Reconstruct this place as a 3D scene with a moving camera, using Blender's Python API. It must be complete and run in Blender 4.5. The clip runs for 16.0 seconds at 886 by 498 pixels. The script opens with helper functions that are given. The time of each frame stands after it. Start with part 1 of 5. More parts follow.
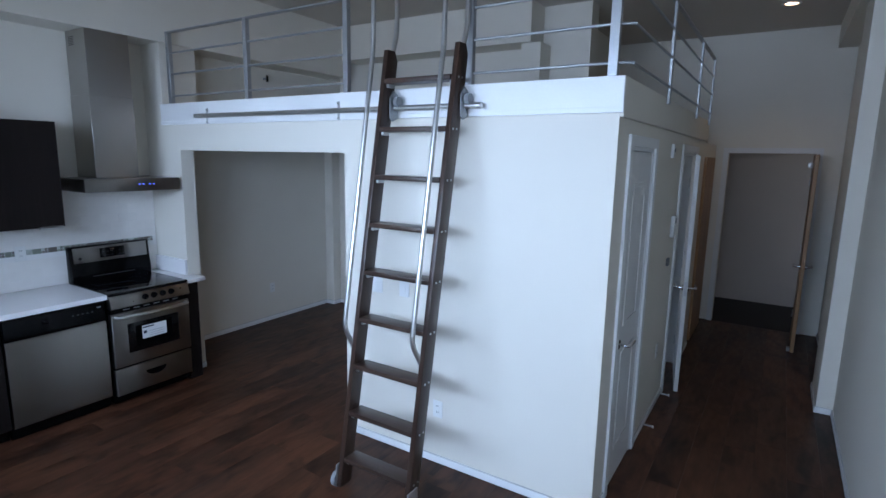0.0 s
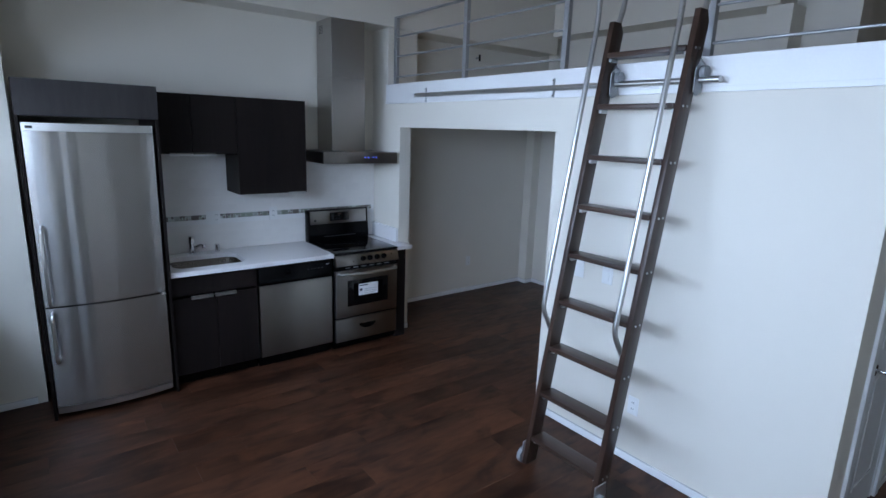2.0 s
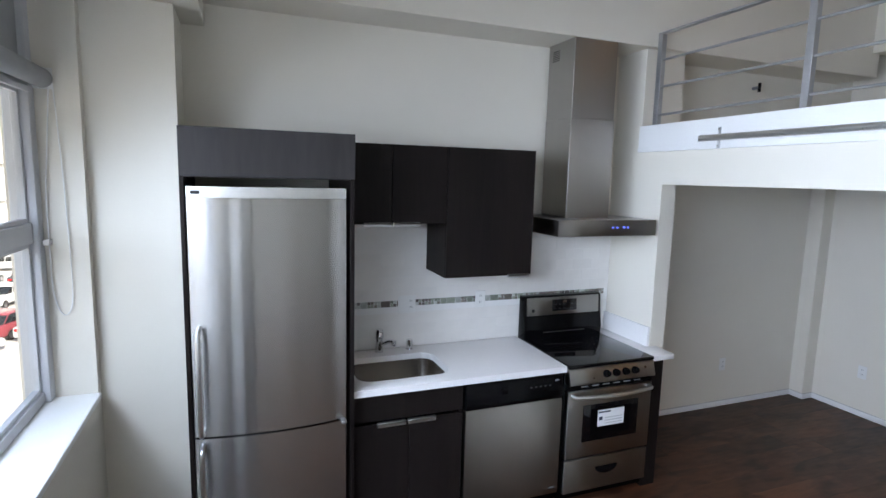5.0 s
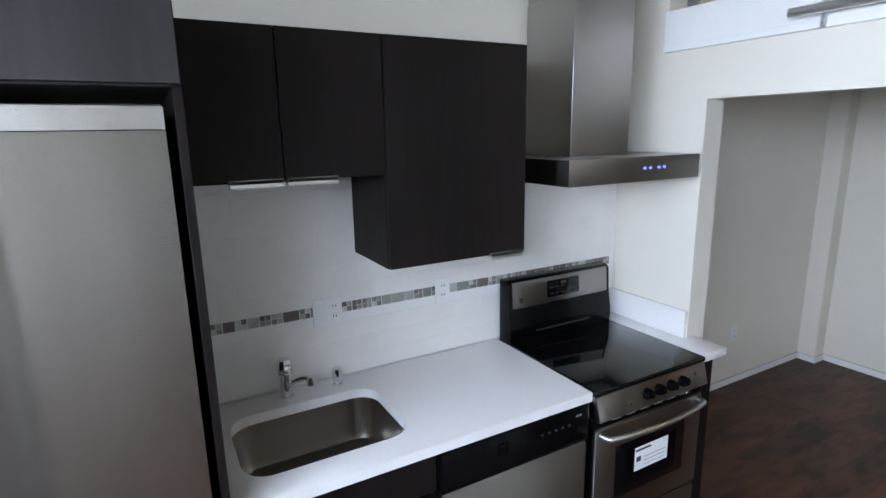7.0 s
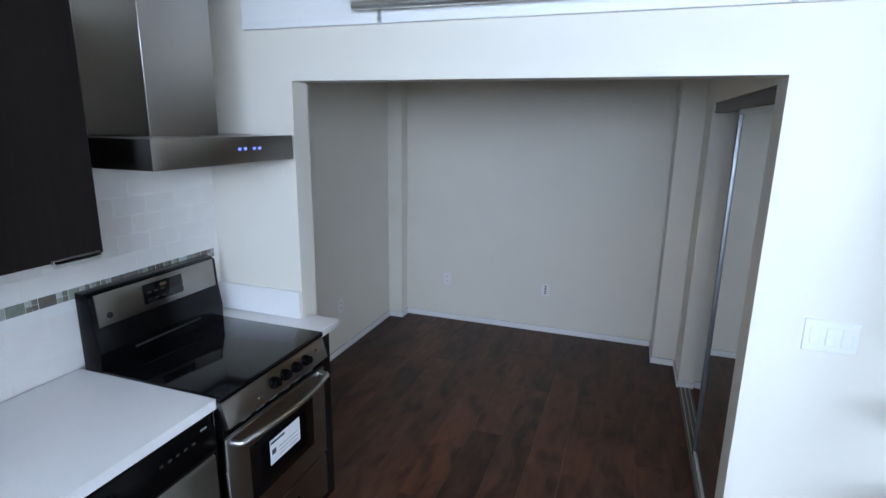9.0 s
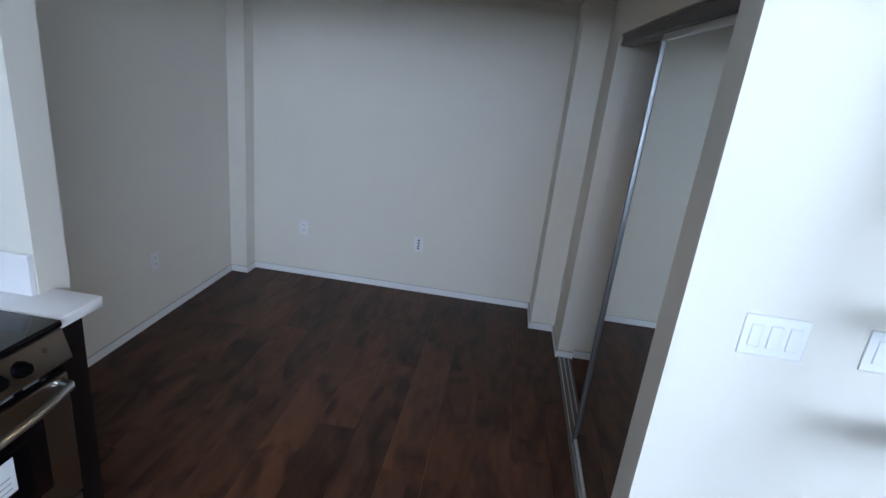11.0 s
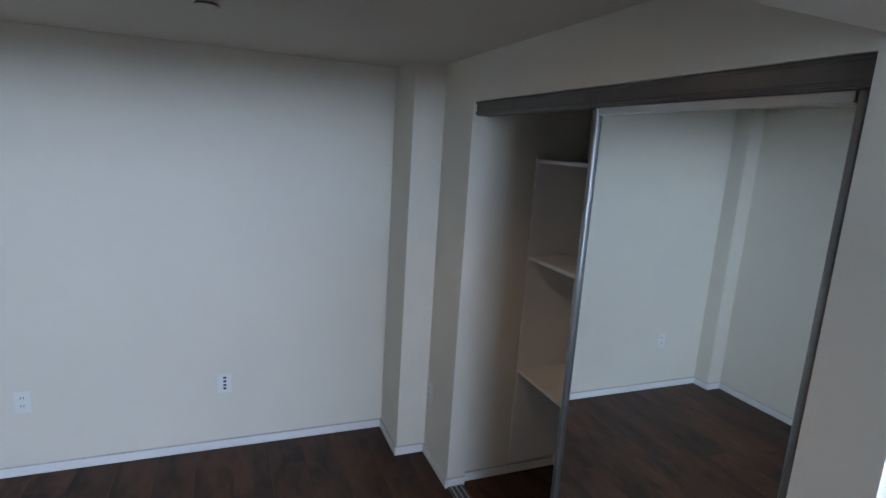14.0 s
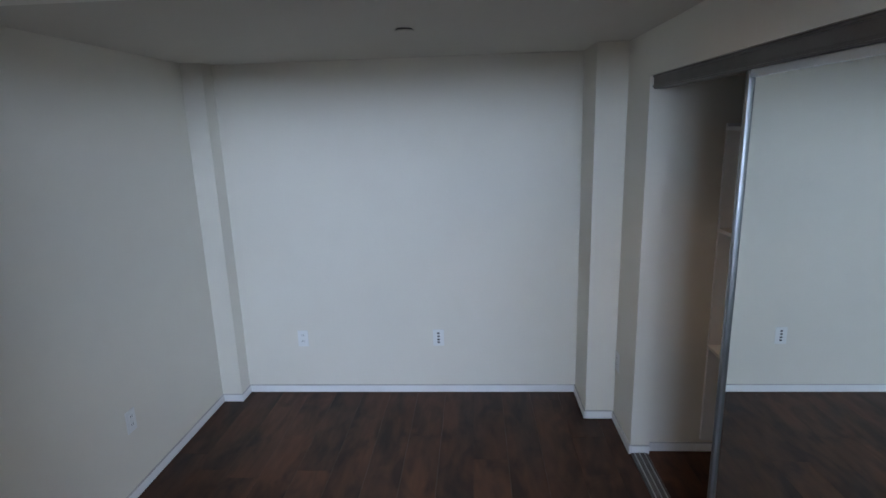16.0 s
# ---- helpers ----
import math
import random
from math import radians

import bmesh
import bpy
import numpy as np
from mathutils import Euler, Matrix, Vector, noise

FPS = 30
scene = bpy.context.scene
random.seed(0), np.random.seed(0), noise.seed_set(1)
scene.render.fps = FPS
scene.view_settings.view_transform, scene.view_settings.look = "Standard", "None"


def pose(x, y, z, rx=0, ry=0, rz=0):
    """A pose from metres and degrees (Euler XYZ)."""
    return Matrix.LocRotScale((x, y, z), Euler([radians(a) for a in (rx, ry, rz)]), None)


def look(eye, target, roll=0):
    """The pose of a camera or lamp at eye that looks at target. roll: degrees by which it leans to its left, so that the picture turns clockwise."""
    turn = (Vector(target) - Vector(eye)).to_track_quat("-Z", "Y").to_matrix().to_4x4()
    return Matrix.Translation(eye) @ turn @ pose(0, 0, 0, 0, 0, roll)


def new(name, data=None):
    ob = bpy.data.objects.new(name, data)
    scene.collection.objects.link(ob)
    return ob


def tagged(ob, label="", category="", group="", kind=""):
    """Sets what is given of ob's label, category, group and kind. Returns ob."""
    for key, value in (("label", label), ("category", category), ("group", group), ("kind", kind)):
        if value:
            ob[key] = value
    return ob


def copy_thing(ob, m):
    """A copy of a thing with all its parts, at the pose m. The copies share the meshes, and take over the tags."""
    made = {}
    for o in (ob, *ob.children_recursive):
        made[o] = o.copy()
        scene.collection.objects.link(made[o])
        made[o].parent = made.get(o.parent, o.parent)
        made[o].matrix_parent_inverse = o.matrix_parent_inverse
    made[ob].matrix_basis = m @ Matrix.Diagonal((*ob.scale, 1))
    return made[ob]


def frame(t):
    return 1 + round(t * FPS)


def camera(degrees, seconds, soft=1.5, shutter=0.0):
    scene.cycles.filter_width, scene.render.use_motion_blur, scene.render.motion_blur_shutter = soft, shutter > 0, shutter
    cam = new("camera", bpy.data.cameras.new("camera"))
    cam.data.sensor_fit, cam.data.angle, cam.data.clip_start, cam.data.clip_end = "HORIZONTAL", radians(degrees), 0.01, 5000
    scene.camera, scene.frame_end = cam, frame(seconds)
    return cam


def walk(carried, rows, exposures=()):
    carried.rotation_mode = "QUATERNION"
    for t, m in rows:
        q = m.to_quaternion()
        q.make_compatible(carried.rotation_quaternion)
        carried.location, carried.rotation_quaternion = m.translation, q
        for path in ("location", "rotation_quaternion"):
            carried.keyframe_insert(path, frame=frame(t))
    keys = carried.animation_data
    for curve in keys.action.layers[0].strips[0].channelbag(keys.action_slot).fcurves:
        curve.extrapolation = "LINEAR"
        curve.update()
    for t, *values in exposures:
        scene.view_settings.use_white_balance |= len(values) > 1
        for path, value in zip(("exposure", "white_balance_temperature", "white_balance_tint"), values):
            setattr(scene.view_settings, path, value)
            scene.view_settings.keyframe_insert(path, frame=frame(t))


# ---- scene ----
cam = camera(79.5, 16.0)
PATH = [
    (0, (4.892, -2.737, 1.994), (3.843, -1.069, 1.654), 1.09),
    (0.5, (4.963, -2.791, 2.024), (4.037, -1.04, 1.748), 1.89),
    (1, (4.909, -2.815, 2.026), (3.851, -1.136, 1.776), 2.28),
    (1.5, (4.837, -2.792, 2.006), (3.512, -1.33, 1.68), 1.89),
    (2, (4.79, -2.788, 1.985), (3.246, -1.591, 1.554), 1.95),
    (2.5, (4.695, -2.781, 1.954), (3.016, -1.803, 1.48), 2.48),
    (3, (4.587, -2.729, 1.993), (2.806, -1.924, 1.568), 3.14),
    (3.5, (4.319, -2.597, 1.989), (2.459, -1.983, 1.585), 3.36),
    (4, (3.983, -2.575, 2.009), (2.075, -2.071, 1.684), 0.55),
    (4.2, (3.831, -2.59, 2.035), (1.934, -2.026, 1.741), 0.82),
    (4.7, (3.461, -2.614, 2.04), (1.597, -1.937, 1.783), 1.28),
    (5.2, (3.121, -2.571, 1.99), (1.279, -1.841, 1.714), 1.52),
    (5.7, (2.788, -2.496, 1.924), (0.972, -1.719, 1.608), 1.5),
    (6.3, (2.384, -2.351, 1.896), (0.617, -1.48, 1.551), 1.06),
    (6.5, (2.251, -2.28, 1.904), (0.504, -1.37, 1.56), 0.74),
    (7, (2.003, -2.164, 1.891), (0.294, -1.218, 1.461), -1.04),
    (7.5, (1.85, -2.139, 1.886), (0.354, -0.862, 1.523), -0.83),
    (8, (1.781, -2.127, 1.891), (0.42, -0.703, 1.545), 1.69),
    (8.5, (1.823, -2.076, 1.869), (0.778, -0.442, 1.382), 1.98),
    (9, (1.919, -2.078, 1.842), (1.275, -0.241, 1.381), 0.87),
    (9.5, (1.932, -2.075, 1.834), (1.408, -0.192, 1.407), 0.65),
    (9.7, (1.946, -2.059, 1.827), (1.514, -0.154, 1.397), 1.59),
    (10.2, (1.936, -1.897, 1.791), (1.677, 0.027, 1.311), 3.92),
    (10.7, (1.891, -1.592, 1.746), (1.71, 0.315, 1.169), 6.01),
    (11.2, (1.841, -1.208, 1.704), (1.642, 0.668, 1.039), 6.87),
    (11.8, (1.807, -0.778, 1.701), (1.468, 1.073, 1.024), 5.06),
    (12, (1.806, -0.662, 1.715), (1.393, 1.185, 1.068), 3.77),
    (12.5, (1.711, -0.551, 1.73), (1.257, 1.295, 1.108), 0.04),
    (13, (1.564, -0.456, 1.736), (1.714, 1.456, 1.169), 3.66),
    (13.5, (1.447, -0.483, 1.757), (1.753, 1.435, 1.282), 3.74),
    (14, (1.316, -0.488, 1.776), (2.059, 1.331, 1.4), 3.7),
    (14.5, (1.28, -0.473, 1.787), (2.145, 1.295, 1.437), 3.5),
    (15, (1.332, -0.509, 1.793), (1.938, 1.368, 1.463), 5.23),
    (15.5, (1.446, -0.618, 1.823), (1.369, 1.339, 1.417), 2.46),
    (16, (1.54, -0.829, 1.783), (1.418, 1.116, 1.337), -1.75),
]
EXPOSURES = [(0, 0.13, 5950, 9), (1.0, 0.04, 6050, 9), (1.5, -0.04, 6100, 9), (2.0, 0.03, 6150, 10), (2.5, 0.07, 6280, 10), (3.0, 0.32, 6420, 10), (4.0, 0.64, 6850, 11), (6.5, 0.98, 7100, 12), (7.0, 0.93, 7100, 12), (8.0, 0.94, 7000, 11), (8.5, 0.80, 6820, 10), (9.0, 0.66, 6560, 9), (9.7, 0.57, 6500, 9), (12.0, 0.74, 6430, 9), (16.0, 0.87, 6400, 9)]
walk(cam, [(t, look(eye, target, roll)) for t, eye, target, roll in PATH], EXPOSURES)

# ---- light ----
world = bpy.data.worlds.new("sky")
scene.world = world
world.use_nodes = True
wn = world.node_tree
sky = wn.nodes.new("ShaderNodeTexSky")
sky.sky_type, sky.sun_disc = "NISHITA", False
sky.sun_elevation, sky.sun_rotation = radians(36), radians(67)
sky.air_density, sky.dust_density, sky.ozone_density = 1.0, 3.0, 1.0
wn.links.new(sky.outputs[0], wn.nodes["Background"].inputs[0])
wn.nodes["Background"].inputs[1].default_value = 0.15


def lamp(name, kind, m, energy, colour, **more):
    data = bpy.data.lights.new(name, kind)
    data.energy, data.color = energy, colour
    for key, value in more.items():
        if key == "size":
            data.size = value
        elif key == "size_y":
            data.shape, data.size_y = "RECTANGLE", value
        elif key == "angle":
            data.angle = value
        elif key == "spot":
            data.spot_size, data.spot_blend = radians(value), 0.6
        elif key == "spread":
            data.spread = radians(value)
        elif key == "soft":
            data.shadow_soft_size = value
    ob = new(name, data)
    ob.matrix_world = m
    return ob


lamp("sun", "SUN", look((60, 25, 48), (0, 0, 0)), 5.0, (1.0, 0.96, 0.90), angle=radians(5))
lamp("window_daylight", "AREA", look((3.1, -3.53, 2.2), (2.9, 0, -0.1)), 91, (0.67, 0.84, 1.15), size=4.1, size_y=1.0, spread=136)
lamp("corridor_downlight_glow", "SPOT", look((4.79, 3.5, 3.44), (4.79, 3.5, 0)), 6, (1.0, 0.72, 0.45), spot=120, soft=0.06)
lamp("loft_downlight_glow", "SPOT", look((1.5, 0.56, 3.44), (1.5, 0.56, 0)), 5, (1.0, 0.72, 0.45), spot=120, soft=0.06)
lamp("alcove_downlight_glow", "SPOT", look((1.80, 0.94, 2.17), (1.80, 0.94, 0)), 5.5, (1.0, 0.66, 0.38), spot=130, soft=0.06)

# ---- materials ----
def material(name, colour, rough=0.5, metal=0.0, vary=0.12, scale=6.0, bump=0.05, bump_scale=60.0, stretch=(1, 1, 1), second=None, spread=0.0, coat=0.0, wear=0.0, shine=0.5):
    """Principled surface with variation at two scales, fine relief and, with spread, a shade of its own per object."""
    m = bpy.data.materials.new(name)
    m.use_nodes = True
    n, l = m.node_tree.nodes, m.node_tree.links
    b = n["Principled BSDF"]
    tc = n.new("ShaderNodeTexCoord")
    mp = n.new("ShaderNodeMapping")
    mp.inputs["Scale"].default_value = stretch
    l.new(tc.outputs["Object"], mp.inputs[0])
    big, fine = n.new("ShaderNodeTexNoise"), n.new("ShaderNodeTexNoise")
    big.inputs["Scale"].default_value, fine.inputs["Scale"].default_value = scale, bump_scale
    big.inputs["Detail"].default_value = fine.inputs["Detail"].default_value = 5
    for tex in (big, fine):
        l.new(mp.outputs[0], tex.inputs["Vector"])
    mix = n.new("ShaderNodeMix")
    mix.data_type = "RGBA"
    other = second or tuple(c * (1 - 2 * vary) for c in colour)
    mix.inputs[6].default_value, mix.inputs[7].default_value = (*colour, 1), (*other, 1)
    ramp = n.new("ShaderNodeMapRange")
    ramp.inputs[1].default_value, ramp.inputs[2].default_value = 0.35, 0.68
    add = n.new("ShaderNodeMath")
    add.operation = "MULTIPLY_ADD"
    add.inputs[1].default_value = 0.35
    l.new(fine.outputs[0], add.inputs[0])
    half = n.new("ShaderNodeMath")
    half.operation = "MULTIPLY"
    half.inputs[1].default_value = 0.65
    l.new(big.outputs[0], half.inputs[0])
    l.new(half.outputs[0], add.inputs[2])
    l.new(add.outputs[0], ramp.inputs[0])
    l.new(ramp.outputs[0], mix.inputs[0])
    last = mix.outputs[2]
    if spread:
        info, hsv = n.new("ShaderNodeObjectInfo"), n.new("ShaderNodeHueSaturation")
        val = n.new("ShaderNodeMapRange")
        val.inputs[3].default_value, val.inputs[4].default_value = 1 - spread, 1 + spread
        l.new(info.outputs["Random"], val.inputs[0])
        l.new(val.outputs[0], hsv.inputs["Value"])
        l.new(last, hsv.inputs["Color"])
        last = hsv.outputs[0]
    l.new(last, b.inputs["Base Color"])
    b.inputs["Metallic"].default_value = metal
    b.inputs["Coat Weight"].default_value, b.inputs["Specular IOR Level"].default_value = coat, shine
    rr = n.new("ShaderNodeMapRange")
    rr.inputs[3].default_value, rr.inputs[4].default_value = max(0.02, rough - 0.06 - wear), min(1, rough + 0.06 + wear)
    l.new(fine.outputs[0], rr.inputs[0])
    l.new(rr.outputs[0], b.inputs["Roughness"])
    if bump:
        bp = n.new("ShaderNodeBump")
        bp.inputs["Strength"].default_value, bp.inputs["Distance"].default_value = bump, 0.004
        l.new(fine.outputs[0], bp.inputs["Height"])
        l.new(bp.outputs[0], b.inputs["Normal"])
    return m


def glowing(name, colour, strength):
    m = bpy.data.materials.new(name)
    m.use_nodes = True
    b = m.node_tree.nodes["Principled BSDF"]
    b.inputs["Base Color"].default_value = (*colour, 1)
    b.inputs["Emission Color"].default_value, b.inputs["Emission Strength"].default_value = (*colour, 1), strength
    return m


def brushed(name, colour, rough, stretch, wave, depth, along):
    """Brushed stainless steel: fine long scratches along one axis and the slight waves of thin sheet."""
    m = material(name, colour, rough, 1.0, 0.02, 1.5, 0.006, 160.0, stretch, wear=-0.03)
    n, l = m.node_tree.nodes, m.node_tree.links
    b = n["Principled BSDF"]
    b.inputs["Anisotropic"].default_value, b.inputs["Anisotropic Rotation"].default_value = along, 0.25
    tangent = n.new("ShaderNodeTangent")
    tangent.direction_type, tangent.axis = "RADIAL", "Z"
    l.new(tangent.outputs[0], b.inputs["Tangent"])
    tc, mp, tex, bp = n.new("ShaderNodeTexCoord"), n.new("ShaderNodeMapping"), n.new("ShaderNodeTexNoise"), n.new("ShaderNodeBump")
    mp.inputs["Scale"].default_value = wave
    tex.inputs["Scale"].default_value, tex.inputs["Detail"].default_value = 1.0, 2.0
    bp.inputs["Strength"].default_value, bp.inputs["Distance"].default_value = 0.5, depth
    l.new(tc.outputs["Object"], mp.inputs[0])
    l.new(mp.outputs[0], tex.inputs["Vector"])
    l.new(tex.outputs[0], bp.inputs["Height"])
    l.new(b.inputs["Normal"].links[0].from_socket, bp.inputs["Normal"])
    l.new(bp.outputs[0], b.inputs["Normal"])
    return m


def planks_material():
    m = material("dark laminate wood", (0.094, 0.036, 0.0175), 0.38, 0, 0.2, 3.6, 0.06, 26.0, (1, 0.22, 1), (0.026, 0.0125, 0.008), 0.26, wear=0.06, shine=0.24)
    n, l = m.node_tree.nodes, m.node_tree.links
    tc, info = n.new("ShaderNodeTexCoord"), n.new("ShaderNodeObjectInfo")
    shift = n.new("ShaderNodeVectorMath")
    shift.operation = "MULTIPLY_ADD"
    joined = n.new("ShaderNodeCombineXYZ")
    for k in range(3):
        l.new(info.outputs["Random"], joined.inputs[k])
    shift.inputs[1].default_value = (37, 91, 53)
    l.new(joined.outputs[0], shift.inputs[0])
    l.new(tc.outputs["Object"], shift.inputs[2])
    for node in n:
        if node.bl_idname == "ShaderNodeMapping":
            l.new(shift.outputs[0], node.inputs[0])
    # dark knots and smoky patches
    b = n["Principled BSDF"]
    mp, tex, ramp, mul = n.new("ShaderNodeMapping"), n.new("ShaderNodeTexNoise"), n.new("ShaderNodeMapRange"), n.new("ShaderNodeMix")
    mp.inputs["Scale"].default_value = (1, 0.45, 1)
    tex.inputs["Scale"].default_value, tex.inputs["Detail"].default_value, tex.inputs["Distortion"].default_value = 7.0, 3.0, 0.6
    ramp.inputs[1].default_value, ramp.inputs[2].default_value = 0.47, 0.66
    mul.data_type, mul.blend_type = "RGBA", "MULTIPLY"
    mul.inputs[7].default_value = (0.36, 0.33, 0.33, 1)
    l.new(shift.outputs[0], mp.inputs[0])
    l.new(mp.outputs[0], tex.inputs["Vector"])
    l.new(tex.outputs[0], ramp.inputs[0])
    l.new(ramp.outputs[0], mul.inputs[0])
    l.new(b.inputs["Base Color"].links[0].from_socket, mul.inputs[6])
    l.new(mul.outputs[2], b.inputs["Base Color"])
    return m


PAINT = material("beige wall paint", (0.74, 0.70, 0.615), 0.62, 0, 0.025, 1.2, 0.10, 240.0)
# Beige set darker than the walls, the upper room's dimness put into colour.
CEIL = material("ceiling paint, dimmed", (0.56, 0.515, 0.45), 0.75, 0, 0.03, 1.2, 0.08, 180.0)
WHITE = material("white semi-gloss paint", (0.80, 0.80, 0.79), 0.35, 0, 0.03, 2.0, 0.05, 120.0)
DOORPAINT = material("white door paint", (0.74, 0.735, 0.72), 0.38, 0, 0.03, 3.0, 0.05, 150.0)
PLANK = planks_material()
SUBFLOOR = material("dark floor joint", (0.012, 0.008, 0.006), 0.8, 0, 0.2, 20, 0.1)
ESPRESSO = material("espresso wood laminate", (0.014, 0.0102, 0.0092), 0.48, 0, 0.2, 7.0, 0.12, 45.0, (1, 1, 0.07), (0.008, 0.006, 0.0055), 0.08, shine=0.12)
# Lighter, glossier copy of the same laminate for the refrigerator housing's top.
ESPRESSO_PALE = material("espresso wood laminate, lighter copy", (0.030, 0.026, 0.026), 0.45, 0, 0.2, 7.0, 0.12, 45.0, (1, 1, 0.12), (0.014, 0.012, 0.012), 0.05, shine=0.35)
LADDERWOOD = material("dark walnut ladder wood", (0.050, 0.027, 0.018), 0.33, 0, 0.2, 9.0, 0.08, 60.0, (1, 1, 0.1), (0.022, 0.012, 0.009), 0.06)
RUNGWOOD = material("dark walnut rung wood", (0.062, 0.035, 0.024), 0.33, 0, 0.2, 9.0, 0.08, 60.0, (0.1, 1, 1), (0.028, 0.016, 0.012), 0.06)
# Refrigerator steel, its colour lightened for the bright window it reflects.
STEEL = brushed("brushed stainless steel, lightened", (0.52, 0.512, 0.505), 0.25, (1, 1, 0.02), (4.2, 4.2, 0.05), 0.05, 0.94)
# Dimmer copies of that steel: hood chimney, then the other appliances.
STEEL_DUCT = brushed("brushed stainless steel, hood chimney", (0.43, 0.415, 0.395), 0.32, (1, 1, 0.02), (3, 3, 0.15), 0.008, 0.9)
STEEL_DARK = brushed("brushed stainless steel, darker copy", (0.31, 0.295, 0.28), 0.32, (1, 1, 0.02), (3, 3, 0.15), 0.008, 0.9)
TRIM_STEEL = material("satin steel", (0.72, 0.72, 0.71), 0.3, 1.0, 0.05, 8, 0.02, 120)
CHROME = material("polished chrome", (0.78, 0.78, 0.79), 0.1, 1.0, 0.03, 8, 0.01, 100)
STILE_ALU = material("satin grey door profile", (0.30, 0.31, 0.32), 0.42, 1.0, 0.05, 10, 0.02, 150)
ALU = material("anodised aluminium", (0.62, 0.63, 0.64), 0.34, 1.0, 0.05, 10, 0.02, 150)
DARK_ALU = material("dark grey aluminium track", (0.16, 0.15, 0.145), 0.4, 0.7, 0.1, 10, 0.03, 150)
RAILPAINT = material("silver painted steel", (0.46, 0.47, 0.48), 0.36, 0.7, 0.06, 10, 0.03, 150)
BLACK = material("black enamel", (0.003, 0.003, 0.0034), 0.22, 0, 0.2, 10, 0.02, 100, shine=0.14)
BLACKGLASS = material("black ceramic glass", (0.004, 0.004, 0.005), 0.05, 0, 0.2, 10, 0.0, 100, shine=0.4)
# Grey that stands for the shadow in the gap above the baseboards.
GAP_SHADE = material("grey gap shade", (0.55, 0.53, 0.51), 0.8, 0, 0.1, 6, 0.05, 80)
QUARTZ = material("white quartz worktop", (0.80, 0.785, 0.775), 0.18, 0, 0.03, 70, 0.0, 300, second=(0.775, 0.76, 0.75))
TILE = material("white glazed tile", (0.81, 0.785, 0.75), 0.12, 0, 0.03, 3, 0.03, 14, (1, 1, 1), spread=0.02)
GROUT = material("pale grout", (0.78, 0.77, 0.755), 0.7, 0, 0.02, 30, 0.03, 200)
MOSAIC = [material("mosaic glass " + w, c, 0.15, 0, 0.15, 30, 0.03, 60, spread=0.25) for w, c in (("green grey", (0.30, 0.33, 0.27)), ("brown", (0.19, 0.165, 0.155)), ("taupe", (0.26, 0.23, 0.20)), ("pale", (0.52, 0.54, 0.50)))]
PLASTIC = material("white plastic", (0.78, 0.78, 0.76), 0.35, 0, 0.03, 6, 0.03, 150)
OFFWHITE = material("off-white appliance plastic", (0.40, 0.395, 0.375), 0.42, 0, 0.04, 6, 0.06, 220)
DARKSLOT = material("dark slot", (0.02, 0.02, 0.021), 0.6, 0, 0.1, 10, 0)
VENTDARK = material("dark brown vent core", (0.03, 0.025, 0.023), 0.6, 0, 0.2, 10, 0.05)
PAPER = material("printed white paper", (0.80, 0.80, 0.80), 0.7, 0, 0.03, 10, 0.02)
INK = material("dark print", (0.03, 0.035, 0.06), 0.7, 0, 0.1, 10, 0)
WOODEDGE = material("honey wood", (0.42, 0.25, 0.12), 0.45, 0, 0.15, 5, 0.06, 40, (1, 1, 0.08), (0.30, 0.16, 0.075))
RUBBER = material("black rubber", (0.02, 0.02, 0.02), 0.7, 0, 0.1, 10, 0.1)
GREYPLASTIC = material("grey plastic", (0.25, 0.26, 0.27), 0.45, 0, 0.1, 10, 0.05)
HALLFLOOR = material("dark hallway carpet", (0.020, 0.019, 0.020), 0.95, 0, 0.2, 30, 0.4, 300)
HALLWALL = material("grey hallway paint", (0.40, 0.35, 0.31), 0.6, 0, 0.03, 1.2, 0.08, 200)
LAMPGLOW = glowing("warm lamp lens", (1.0, 0.62, 0.36), 5.0)
BLUEGLOW = glowing("blue button light", (0.10, 0.16, 1.0), 1.6)
CLOCKGLOW = glowing("dim display", (0.06, 0.035, 0.02), 0.06)
BLIND = material("grey roller blind fabric", (0.33, 0.34, 0.345), 0.8, 0, 0.05, 10, 0.2, 400)
WINFRAME = material("grey-white painted window steel", (0.56, 0.57, 0.59), 0.4, 0, 0.05, 8, 0.05, 120)

MIRROR = bpy.data.materials.new("mirror")
MIRROR.use_nodes = True
_b = MIRROR.node_tree.nodes["Principled BSDF"]
_b.inputs["Base Color"].default_value, _b.inputs["Metallic"].default_value, _b.inputs["Roughness"].default_value = (0.80, 0.83, 0.81, 1), 1.0, 0.015
GLASS = bpy.data.materials.new("window glass")
GLASS.use_nodes = True
_b = GLASS.node_tree.nodes["Principled BSDF"]
_b.inputs["Base Color"].default_value, _b.inputs["Roughness"].default_value, _b.inputs["Transmission Weight"].default_value, _b.inputs["IOR"].default_value = (0.95, 0.98, 0.97, 1), 0.0, 1.0, 1.03
CARGLASS = material("dark car glass", (0.02, 0.024, 0.028), 0.06, 0, 0.1, 3, 0)

# ---- builders ----
BASE = {}


